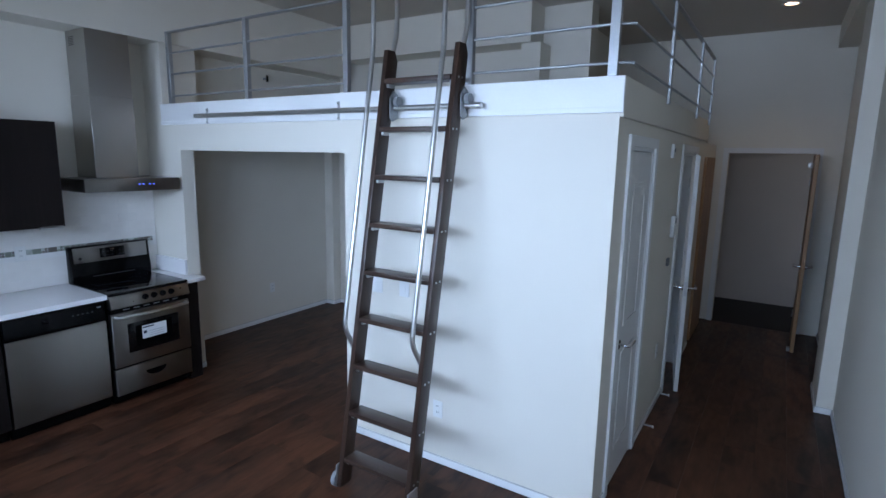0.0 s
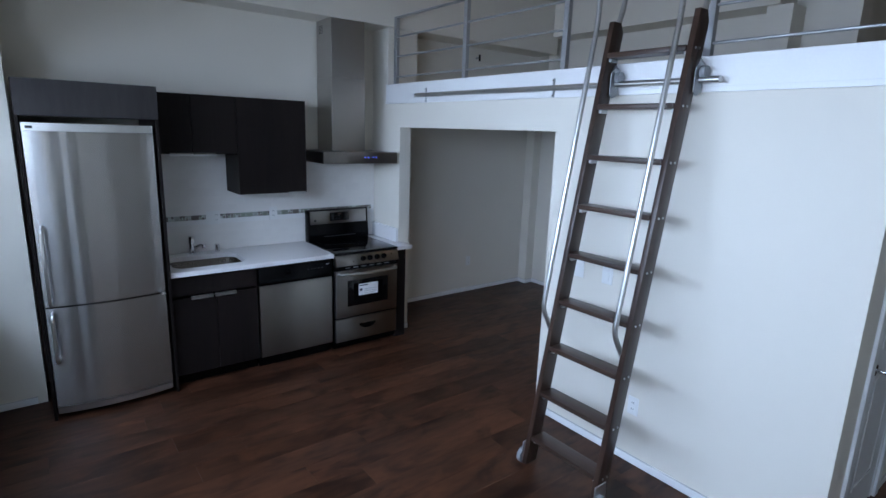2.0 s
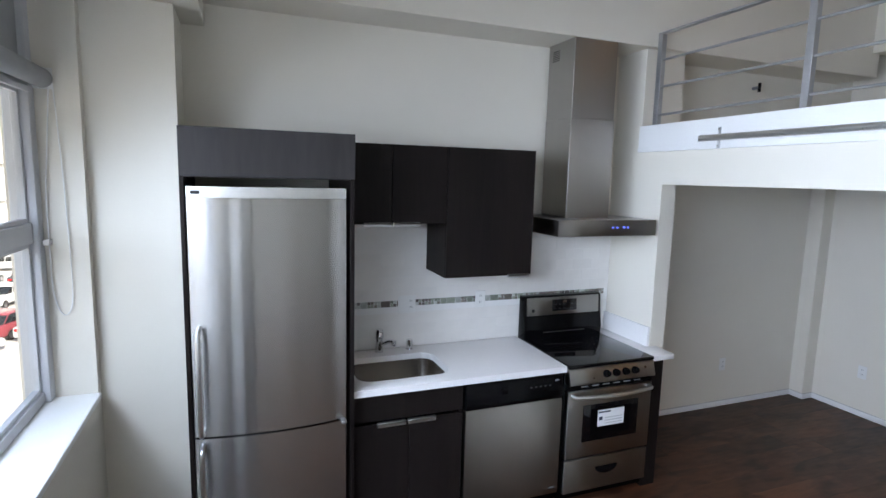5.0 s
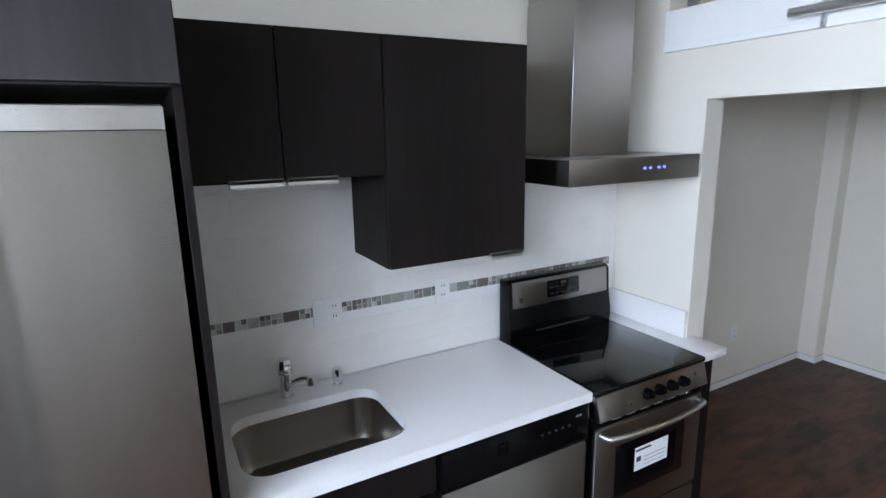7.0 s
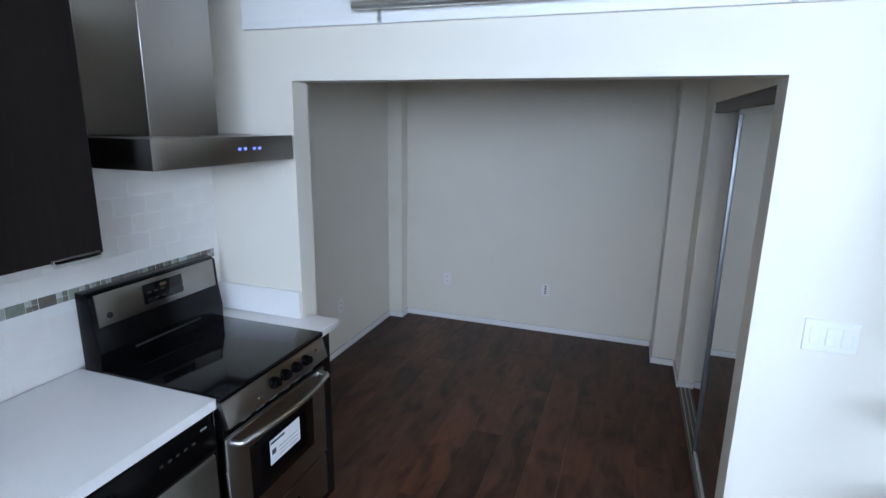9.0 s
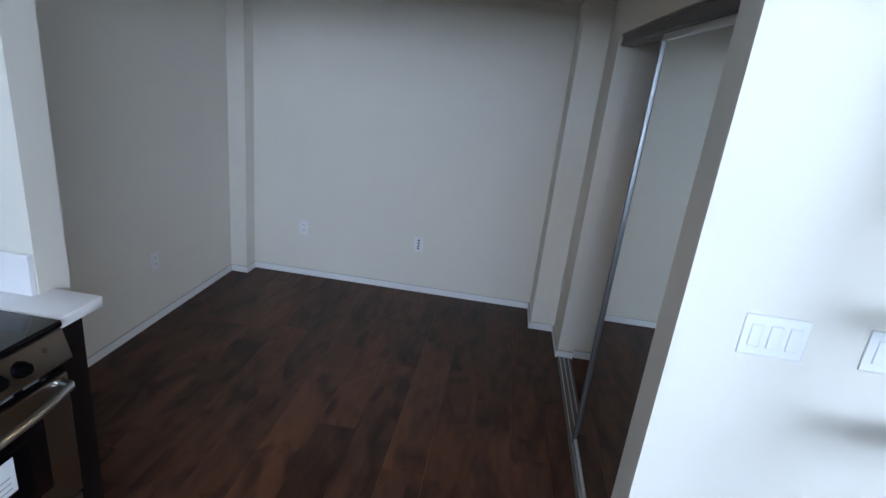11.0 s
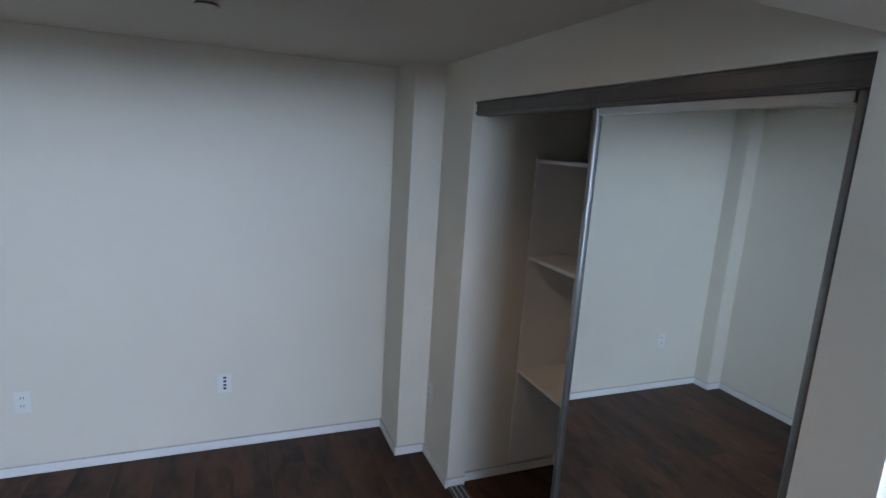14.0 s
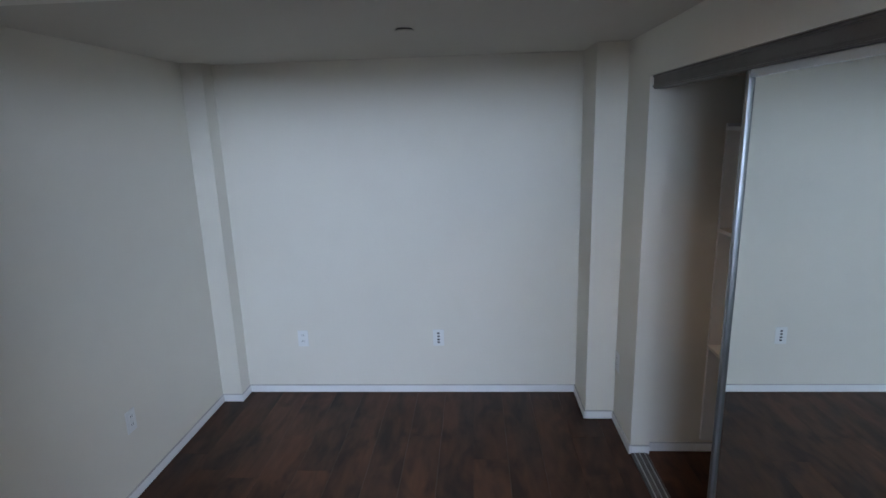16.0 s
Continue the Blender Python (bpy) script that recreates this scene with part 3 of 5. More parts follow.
def dishwasher():
    t = thing("dishwasher", (0.3, -1.13, 0), "stainless steel dishwasher with black control panel", "dishwasher")
    part("body", B(0.02, 0.60, -1.432, -0.790, 0.02, 0.868), BLACK, t)
    part("door", prism([(0.601, 0.10), (0.640, 0.10), (0.645, 0.12), (0.645, 0.70), (0.638, 0.712), (0.601, 0.712)], "y", -1.430, -0.795, 0.0), STEEL_DARK, t, "brushed stainless door")
    c = part("control_panel", prism([(0.601, 0.714), (0.645, 0.716), (0.652, 0.735), (0.640, 0.862), (0.601, 0.868)], "y", -1.430, -0.795, 0.002), BLACK, t, "glossy black control panel")
    part("latch", B(0.640, 0.655, -1.21, -1.17, 0.79, 0.83, 0.004, 2), BLACK, c)
    for k in range(5):
        part("button", B(0.640, 0.6465, -1.02 + 0.032 * k, -1.006 + 0.032 * k, 0.802, 0.810, 0.001), DARKSLOT, c)
    part("badge", B(0.638, 0.6445, -0.850, -0.822, 0.829, 0.836, 0.0005), GREYPLASTIC, c)
    part("logo_plate", B(0.645, 0.6468, -0.855, -0.82, 0.137, 0.147, 0.0005), GREYPLASTIC, t)
    part("kick_plate", B(0.55, 0.575, -1.430, -0.795, 0.0, 0.095), BLACK, t)


def stove():
    y0, y1 = -0.770, -0.130
    t = thing("electric_range", (0.33, -0.45, 0), "stainless and black electric range with glass cooktop", "stove")
    part("body", B(0.03, 0.625, y0, y1, 0.03, 0.895, 0.003), BLACK, t)
    top = part("cooktop", B(0.10, 0.668, y0 - 0.001, y1 + 0.001, 0.896, 0.917, 0.006, 3), BLACKGLASS, t, "black ceramic glass cooktop")
    # backguard
    g = part("backguard", prism([(0.025, 0.90), (0.115, 0.90), (0.118, 0.98), (0.100, 1.08), (0.092, 1.20), (0.07, 1.213), (0.025, 1.215)], "y", y0, y1, 0.006), BLACK, t, "black raised backguard")
    panel = part("control_fascia", prism([(0.098, 1.078), (0.1050, 1.078), (0.0962, 1.203), (0.089, 1.203)], "y", y0 + 0.022, y1 - 0.022, 0.003), STEEL_DARK, g, "stainless control fascia")
    part("display", prism([(0.1035, 1.105), (0.1065, 1.105), (0.1005, 1.185), (0.097, 1.185)], "y", -0.545, -0.345, 0.001), BLACKGLASS, g)
    for k in range(10):
        y, z = -0.53 + 0.034 * (k % 5) + (0.03 if k % 5 > 2 else 0), 1.118 + 0.03 * (k // 5)
        part("key", B(0.103, 0.1075 - 0.002 * (k // 5), y, y + 0.02, z, z + 0.006), DARKSLOT, g)
    part("clock", B(0.1005, 0.1035, -0.462, -0.43, 1.163, 1.174), CLOCKGLOW, g)
    part("badge", R((0.102, y0 + 0.07, 1.115), (0.1065, y0 + 0.07, 1.115), 0.012, 16), DARKSLOT, g)
    part("vent_slots", B(0.110, 0.1215, -0.62, -0.28, 0.955, 0.962), DARKSLOT, g)
    # knob fascia
    k = part("knob_panel", prism([(0.626, 0.80), (0.672, 0.792), (0.690, 0.80), (0.664, 0.892), (0.626, 0.896)], "y", y0, y1, 0.004), STEEL_DARK, t, "slanted stainless knob panel")
    n = Vector((0.96, 0, 0.27))
    for y in (-0.505, -0.435, -0.362, -0.29):
        c = Vector((0.676, y, 0.848))
        knob = part("knob", R(c, c + n * 0.014, 0.024, 20, 0.022), BLACK, k, "black round knob")
        bm = R(c + n * 0.014, c + n * 0.03, 0.019, 20, 0.016)
        part("knob_cap", bm, BLACK, knob)
    part("indicator_light", R((0.678, -0.60, 0.83), (0.684, -0.60, 0.831), 0.005, 10), CLOCKGLOW, k)
    part("badge", R((0.672, -0.205, 0.858), (0.676, -0.205, 0.859), 0.008, 12), CLOCKGLOW, k)
    part("vent_gap", B(0.60, 0.655, y0 + 0.005, y1 - 0.005, 0.752, 0.795), BLACK, t)
    for q in range(6):
        u = y0 + 0.10 + 0.08 * q
        part("vent_slot", B(0.655, 0.6565, u, u + 0.05, 0.768, 0.776), GREYPLASTIC, t)
    d = part("oven_door", B(0.628, 0.668, y0 + 0.003, y1 - 0.003, 0.315, 0.750, 0.006, 3), STEEL_DARK, t, "stainless oven door")
    part("window", B(0.660, 0.6705, y0 + 0.115, y1 - 0.105, 0.415, 0.655, 0.004, 2), BLACKGLASS, d, "black oven window")
    part("window_inner", B(0.6706, 0.6715, y0 + 0.175, y1 - 0.165, 0.450, 0.625, 0.0005), BLACK, d)
    lab = part("sticker", B(0.6716, 0.6722, -0.545, -0.345, 0.505, 0.612), PAPER, d, "white printed paper sticker")
    part("print_bar", B(0.6723, 0.6726, -0.54, -0.45, 0.592, 0.602), INK, lab)
    part("print_mark", B(0.6723, 0.6726, -0.535, -0.508, 0.545, 0.568), INK, lab)
    for q in range(3):
        part("print_line", B(0.6723, 0.6725, -0.49, -0.36, 0.520 + 0.018 * q, 0.523 + 0.018 * q), GREYPLASTIC, lab)
    pts = [(0.665, y0 + 0.03, 0.728), (0.70, y0 + 0.035, 0.728)] + [(0.705 + 0.03 * (1 - (2 * q / 8 - 1) ** 2), y0 + 0.04 + (y1 - y0 - 0.08) * q / 8, 0.728) for q in range(9)] + [(0.70, y1 - 0.035, 0.728), (0.665, y1 - 0.03, 0.728)]
    part("handle", pipe(pts, 0.0125, 10), TRIM_STEEL, d, "bowed steel bar handle")
    w = part("drawer", B(0.628, 0.664, y0 + 0.003, y1 - 0.003, 0.085, 0.300, 0.006, 3), STEEL_DARK, t, "stainless storage drawer")
    arc = [(-0.45 + 0.085 * math.cos(a), 0.232 - 0.05 * math.sin(a)) for a in [math.pi * q / 12 for q in range(13)]]
    part("grip", prism(arc, "x", 0.660, 0.668), BLACK, w, "dark recessed grip")
    part("drawer_gap", B(0.60, 0.645, y0 + 0.01, y1 - 0.01, 0.300, 0.316), BLACK, t)
    part("toe", B(0.05, 0.58, y0 + 0.02, y1 - 0.02, 0.0, 0.085), BLACK, t)


def hood():
    y0, y1 = -0.785, -0.036
    t = thing("range_hood", (0.25, -0.42, 1.69), "stainless chimney range hood with blue-lit buttons", "range hood")
    c = part("canopy", B(0.001, 0.490, y0, y1, 1.678, 1.779, 0.0025, 2), STEEL_DARK, t, "thin box canopy in brushed steel")
    part("filter", B(0.06, 0.45, y0 + 0.06, y1 - 0.06, 1.672, 1.6775), ALU, c, "aluminium grease filter")
    for k in range(4):
        y = -0.385 + 0.032 * k + (0.02 if k > 1 else 0)
        part("button", B(0.490, 0.4915, y, y + 0.013, 1.728, 1.736), BLUEGLOW, c, "small blue-lit button")
    part("lower_duct", B(0.001, 0.305, -0.612, -0.278, 1.780, 2.42, 0.002), STEEL_DUCT, t, "lower chimney cover")
    up = part("upper_duct", B(0.001, 0.301, -0.608, -0.282, 2.42, 2.913, 0.002), STEEL_DUCT, t, "upper chimney cover")
    for k in range(6):
        part("vent_slot", B(0.05, 0.13, -0.6095, -0.6078, 2.80 + 0.012 * k, 2.805 + 0.012 * k), DARKSLOT, up)
    # Black block added for the canopy's left side, which lies in shade.
    part("bracket", B(0.002, 0.05, y0 - 0.055, y0 - 0.001, 1.688, 1.772), BLACK, t)


def outlet(base, axis, label="white duplex wall outlet", kind="outlet", wide=0.072, gangs=()):
    """A wall plate whose face looks along axis ('-y', '+x', '-x'); gangs: offsets and kinds of inserts."""
    t = thing("wall_" + kind, base, label, kind)
    x, y, z = base

    def slab(u0, u1, v0, v1, d0, d1, bevel=0.0):
        if axis == "-y":
            return B(x + u0, x + u1, y - d1, y - d0, z + v0, z + v1, bevel)
        if axis == "+x":
            return B(x + d0, x + d1, y + u0, y + u1, z + v0, z + v1, bevel)
        return B(x - d1, x - d0, y + u0, y + u1, z + v0, z + v1, bevel)

    part("plate", slab(-wide / 2, wide / 2, -0.058, 0.058, 0.0005, 0.006, 0.002), PLASTIC, t)
    for u, what in gangs:
        if what == "duplex":
            for v in (-0.021, 0.021):
                s = part("socket", slab(u - 0.016, u + 0.016, v - 0.015, v + 0.015, 0.006, 0.0085, 0.002), PLASTIC, t)
                for du in (-0.006, 0.006):
                    part("slot", slab(u + du - 0.0015, u + du + 0.0015, v - 0.003, v + 0.008, 0.0085, 0.0089), DARKSLOT, s)
        elif what == "jacks":
            for v in (-0.032, -0.012, 0.010, 0.032):
                part("jack", slab(u - 0.008, u + 0.008, v - 0.006, v + 0.006, 0.006, 0.0085, 0.001), DARKSLOT, t, "dark data jack")
        elif what == "rocker":
            part("rocker", slab(u - 0.016, u + 0.016, -0.033, 0.033, 0.006, 0.010, 0.002), PLASTIC, t)
        else:
            part("blank", slab(u - 0.015, u + 0.015, -0.032, 0.032, 0.006, 0.008, 0.002), PLASTIC, t)
    return t


fridge_housing()
fridge()
base_cabinet()
worktop()
wall_cabinets()
dishwasher()
stove()
hood()
outlet((0.0, -1.59, 1.195), "+x", "white two-gang wall plate on the tiles", "outlet", 0.118, ((-0.028, "blank"), (0.028, "duplex")))
outlet((0.0, -1.064, 1.20), "+x", "white duplex outlet on the tiles", "outlet", 0.074, ((0, "duplex"),))
outlet((2.617, 0, 1.142), "-y", "white three-gang switch plate on the wall", "switch", 0.165, ((-0.048, "blank"), (0, "rocker"), (0.048, "rocker")))
outlet((2.88, 0, 1.145), "-y", "white single switch plate behind the ladder", "switch", 0.078, ((0, "rocker"),))
outlet((3.156, 0, 0.378), "-y", "white low outlet beside the ladder", "outlet", 0.072, ((0, "duplex"),))
outlet((0.351, 2.535, 0.40), "-y", "white duplex outlet on the alcove wall", "outlet", 0.072, ((0, "duplex"),))
outlet((1.281, 2.535, 0.40), "-y", "white data plate with dark jacks", "data plate", 0.074, ((0, "jacks"),))
outlet((-0.195, 1.48, 0.40), "+x", "white duplex outlet on the alcove's side wall", "outlet", 0.072, ((0, "duplex"),))
outlet((2.37, 2.145, 0.40), "-x", "white duplex outlet beside the pilaster", "outlet", 0.072, ((0, "duplex"),))

# ---- loft rail, ladder ----
def guard_rail():
    zs = (2.468, 2.650, 2.822)
    top = 2.985

    def post(t, x, y, wide=0.02):
        part("post", B(x - wide, x + wide, y - 0.018, y + 0.018, 2.40, top, 0.002), RAILPAINT, t)

    t = thing("loft_guard_rail", (1.4, 0.03, 2.39), "silver steel guard rail with three round bars", "guard rail", "loft guard rails")
    for x in (0.35, 1.362, 2.372):
        post(t, x, 0.03)
    part("top_rail", B(0.33, 2.39, 0.01, 0.05, top, top + 0.012, 0.003), RAILPAINT, t)
    for z in zs:
        part("bar", R((0.35, 0.03, z), (2.372, 0.03, z), 0.008), RAILPAINT, t)
    t = thing("loft_guard_rail", (3.8, 0.03, 2.39), "silver steel guard rail at the loft's corner", "guard rail", "loft guard rails")
    for x in (3.311, 4.127):
        post(t, x, 0.03, 0.024)
    part("top_rail", B(3.29, 4.15, 0.01, 0.05, top, top + 0.012, 0.003), RAILPAINT, t)
    for z in (*zs, top + 0.006):
        part("corner_bar", R((4.127, 0.03, z), (4.211, 0.06, z), 0.008), RAILPAINT, t)
    for z in zs:
        part("bar", R((3.311, 0.03, z), (4.127, 0.03, z), 0.008), RAILPAINT, t)
    for y in (1.07, 2.40, 3.3):
        part("post", B(4.2025, 4.2205, y - 0.02, y + 0.02, 2.36, top, 0.002), RAILPAINT, t)
    part("top_rail", B(4.19, 4.2205, 0.051, 3.32, top, top + 0.012, 0.003), RAILPAINT, t)
    for z in zs:
        part("bar", R((4.211, 0.06, z), (4.211, 3.3, z), 0.008), RAILPAINT, t)


def ladder_track():
    t = thing("ladder_track", (2.2, -0.06, 2.28), "steel tube track for the ladder on the fascia", "track")
    part("tube", R((0.826, -0.075, 2.283), (3.45, -0.075, 2.279), 0.017, 16), TRIM_STEEL, t)
    for x in (0.92, 2.348):
        b = part("bracket", B(x - 0.009, x + 0.009, -0.034, -0.0265, 2.225, 2.345, 0.002), ALU, t)
        part("stem", B(x - 0.008, x + 0.008, -0.06, -0.034, 2.272, 2.288), ALU, b)
        for z in (2.238, 2.332):
            part("screw", R((x, -0.039, z), (x, -0.034, z), 0.005, 8), CHROME, b)


def ladder():
    t = thing("loft_ladder", (3.13, -0.32, 0), "dark walnut loft ladder with steel handrails", "ladder")
    foot, slope = -0.534, 0.172
    Y = lambda z: foot + slope * z
    lx, rx = 2.825, 3.318
    for x in (lx, rx):
        bm = prism([(Y(0.0) - 0.05, 0.02), (Y(0.0) + 0.045, 0.02), (Y(2.66) + 0.045, 2.56), (Y(2.66) + 0.02, 2.615), (Y(2.66) - 0.05, 2.615)], "x", x - 0.016, x + 0.016, 0.004)
        s = part("stile", bm, LADDERWOOD, t)
        out = 1 if x == rx else -1
        for q in range(9):
            z = 0.185 + 0.2805 * q
            for dy in (-0.018, 0.02):
                part("bolt", R((x + out * 0.016, Y(z) + dy, z), (x + out * 0.020, Y(z) + dy, z), 0.006, 8), ALU, s)
    for q in range(9):
        z = 0.185 + 0.2805 * q
        r = part("rung", B(lx + 0.017, rx - 0.017, Y(z) - 0.05, Y(z) + 0.06, z - 0.014, z + 0.014, 0.004, 2), RUNGWOOD, t)
        for x, d in ((lx + 0.017, 1), (rx - 0.017, -1)):
            part("clip", B(min(x, x + d * 0.018), max(x, x + d * 0.018), Y(z) - 0.03, Y(z) + 0.03, z - 0.034, z - 0.0145, 0.002), ALU, r)
    # hairpin handrails
    for x, out in ((lx, -1), (rx, -1)):
        f = -0.105
        pts = [(x + out * 0.018, Y(0.86) - 0.03, 0.86), (x + out * 0.045, Y(0.95) + f + 0.01, 0.98), (x + out * 0.045, Y(1.1) + f, 1.08), (x + out * 0.045, Y(2.60) + f, 2.60), (x + out * 0.045, Y(2.62) + f, 2.75), (x + out * 0.045, Y(2.62) + f + 0.02, 3.34), (x + out * 0.03, Y(2.62) + 0.02, 3.40), (x + out * 0.018, Y(2.62) + 0.10, 3.30), (x + out * 0.0, Y(2.62) + 0.06, 2.72), (x, Y(2.56) + 0.03, 2.60)]
        h = part("handrail", pipe(pts, 0.0145, 12, 0.05), TRIM_STEEL, t, "satin steel tube handrail")
        part("handrail_plate", B(x + out * 0.017 - 0.004, x + out * 0.017 + 0.004, Y(0.85) - 0.045, Y(0.85) + 0.02, 0.815, 0.905, 0.003), TRIM_STEEL, h)
    # rollers on the track and wheels at the foot
    for x in (lx, rx):
        rl = part("track_roller", prism([(-0.125, 2.22), (-0.10, 2.20), (-0.045, 2.22), (-0.045, 2.36), (-0.09, 2.385), (-0.125, 2.34)], "x", x + 0.022, x + 0.030, 0.003), STILE_ALU, t, "grey steel roller bracket")
        part("wheel", R((x + 0.036, -0.075, 2.315), (x + 0.062, -0.075, 2.315), 0.032, 20), GREYPLASTIC, rl)
    for x, out in ((lx, -1), (rx, 1)):
        a = x + out * 0.018
        w = part("foot_wheel", R((a, Y(0) - 0.02, 0.055), (a + out * 0.028, Y(0) - 0.02, 0.055), 0.05, 24), GREYPLASTIC, t, "grey rubber foot wheel")
        part("axle", R((a + out * 0.028, Y(0) - 0.02, 0.055), (a + out * 0.036, Y(0) - 0.02, 0.055), 0.012, 12), ALU, w)
        part("fork", B(a - 0.004, a + 0.004, Y(0) - 0.05, Y(0.1) + 0.03, 0.03, 0.16, 0.003), ALU, w)


# ---- doors ----
def lever(parent, base, along, out):
    """A lever handle on a door face; along and out are unit vectors."""
    b, a, o = Vector(base), Vector(along), Vector(out)
    h = part("handle", R(b, b + o * 0.009, 0.029, 20), CHROME, parent, "polished chrome lever handle")
    part("lever", pipe([b + o * 0.006, b + o * 0.062, b + o * 0.066 + a * 0.12], 0.0105, 10, 0.02), CHROME, h)
    edge = b - o * 0.018 - a * 0.0525
    if out[1] < 0:
        part("latch_plate", B(edge.x - 0.0008, edge.x + 0.0008, edge.y - 0.012, edge.y + 0.012, 0.87, 0.99), ALU, parent)


def casing(y0, y1, top, x=4.182):
    w, d = 0.062, 0.017
    bm = B(x, x + d, y0 - w, y0, 0.0, top + w, 0.003)
    setting("door_trim", bm, WHITE, "white painted door casing", "trim")
    setting("door_trim", B(x, x + d, y1, y1 + w, 0.0, top + w, 0.003), WHITE, "white painted door casing", "trim")
    setting("door_trim", B(x, x + d, y0 + 0.0005, y1 - 0.0005, top, top + w, 0.003), WHITE, "white painted door casing", "trim")
    bm = B(4.062, 4.181, y0 - 0.0005, y0 + 0.02, 0, top)
    box(bm, 4.062, 4.181, y1 - 0.02, y1 + 0.0005, 0, top)
    box(bm, 4.062, 4.181, y0 + 0.02, y1 - 0.02, top - 0.02, top + 0.0005)
    setting("door_jamb", bm, WHITE, "white painted door jamb", "trim")


def panel_door(name, m, wide, high, mat, label, handle_u, both=True, panels=True, hinges=True):
    """A door leaf in its own axes: u along x from the hinge, thickness along y, then placed by m."""
    t = tagged(new(name), label, "door", "", "structure")
    BASE[t.name] = Vector((0, 0, 0))
    leaf = part("leaf", B(0.003, wide - 0.003, -0.018, 0.018, 0.008, high, 0.002), mat, t)
    if panels:
        for z0, z1 in ((0.22, 0.86), (1.02, high - 0.18)):
            for side in (-1, 1):
                a, b = (0.018, 0.0225) if side > 0 else (-0.0225, -0.018)
                bm = bmesh.new()
                for u0, u1, w0, w1 in ((0.13, wide - 0.13, z0, z0 + 0.022), (0.13, wide - 0.13, z1 - 0.022, z1), (0.13, 0.152, z0 + 0.022, z1 - 0.022), (wide - 0.152, wide - 0.13, z0 + 0.022, z1 - 0.022)):
                    box(bm, u0, u1, a, b, w0, w1, 0.0015)
                part("moulding", bm, mat, leaf)
    for side in (-1, 1) if both else (-1,):
        lever(t, (handle_u, side * 0.018, 0.93), (-1 if handle_u > wide / 2 else 1, 0, 0), (0, side, 0))
    if hinges:
        for z in (0.25, 1.02, 1.80):
            part("hinge", R((0.0, -0.022, z - 0.045), (0.0, -0.022, z + 0.045), 0.007, 10), ALU, t)
    t.matrix_world = m
    return t


def doors():
    casing(0.275, 0.89, 2.07)
    # closed panel door, hinged on its far side
    panel_door("door_1", pose(4.16, 0.872, 0, 0, 0, -90), 0.58, 2.045, DOORPAINT, "white panelled door, closed, with steel lever", 0.525, hinges=True)
    casing(2.05, 2.83, 2.07)
    panel_door("door_2", pose(4.174, 2.805, 0, 0, 0, -80.5), 0.74, 2.045, DOORPAINT, "white door standing ajar with steel levers", 0.685)
    panel_door("door_3", pose(4.175, 4.42, 0, 0, 0, -90), 0.80, 2.045, WOODEDGE, "honey-coloured wooden door at the corridor's end", 0.74, both=False, panels=False)
    # entrance door frame and open leaf
    bm = B(4.25, 4.31, 4.655, 4.679, 0, 2.17)
    box(bm, 5.19, 5.25, 4.655, 4.679, 0, 2.17)
    box(bm, 4.31, 5.19, 4.655, 4.679, 2.11, 2.17)
    setting("door_frame", bm, DOORPAINT, "painted steel frame of the entrance door", "trim")
    t = panel_door("door_entrance", pose(5.18, 4.65, 0, 0, 0, -91), 0.81, 2.09, WOODEDGE, "heavy wooden entrance door standing wide open", 0.745, panels=False)
    closer = B(0.02, 0.26, -0.062, -0.019, 1.95, 2.01, 0.006, 2)
    part("door_closer", closer, ALU, t, "grey door closer")
    part("door_stop", B(0.73, 0.79, -0.05, -0.019, 0.01, 0.05, 0.004), ALU, t, "kick-down door stop")
    # wall stuff on the corridor wall
    e = thing("intercom", (4.182, 1.80, 1.42), "white intercom panel on the corridor wall", "intercom")
    part("case", B(4.183, 4.212, 1.75, 1.85, 1.40, 1.57, 0.006, 2), PLASTIC, e)
    part("grille", B(4.212, 4.214, 1.77, 1.83, 1.51, 1.55), GREYPLASTIC, e)
    e = thing("thermostat", (4.182, 1.72, 1.21), "small dark thermostat on the corridor wall", "thermostat")
    part("case", B(4.183, 4.202, 1.69, 1.75, 1.18, 1.24, 0.004, 2), GREYPLASTIC, e)
    e = thing("wall_alarm", (4.182, 1.52, 2.02), "small white alarm sounder high on the corridor wall", "alarm")
    part("case", B(4.183, 4.204, 1.49, 1.55, 2.02, 2.12, 0.005, 2), PLASTIC, e)
    part("lens", B(4.204, 4.21, 1.505, 1.535, 2.06, 2.09, 0.003), GREYPLASTIC, e)
    outlet((4.182, 1.62, 0.50), "+x", "white duplex outlet on the corridor wall", gangs=((0, "duplex"),))
    e = thing("door_stop_spring", (4.182, 1.92, 0.05), "steel spring door stop on the baseboard", "door stop", "spring door stops")
    part("spring", R((4.195, 1.90, 0.035), (4.262, 1.90, 0.035), 0.007, 10), ALU, e)
    part("tip", R((4.262, 1.90, 0.035), (4.274, 1.90, 0.035), 0.010, 12), PLASTIC, e)
    e = thing("door_stop_spring", (4.182, 1.25, 0.05), "steel spring door stop on the baseboard", "door stop", "spring door stops")
    part("spring", R((4.195, 1.25, 0.035), (4.262, 1.25, 0.035), 0.007, 10), ALU, e)
    part("tip", R((4.262, 1.25, 0.035), (4.274, 1.25, 0.035), 0.010, 12), PLASTIC, e)


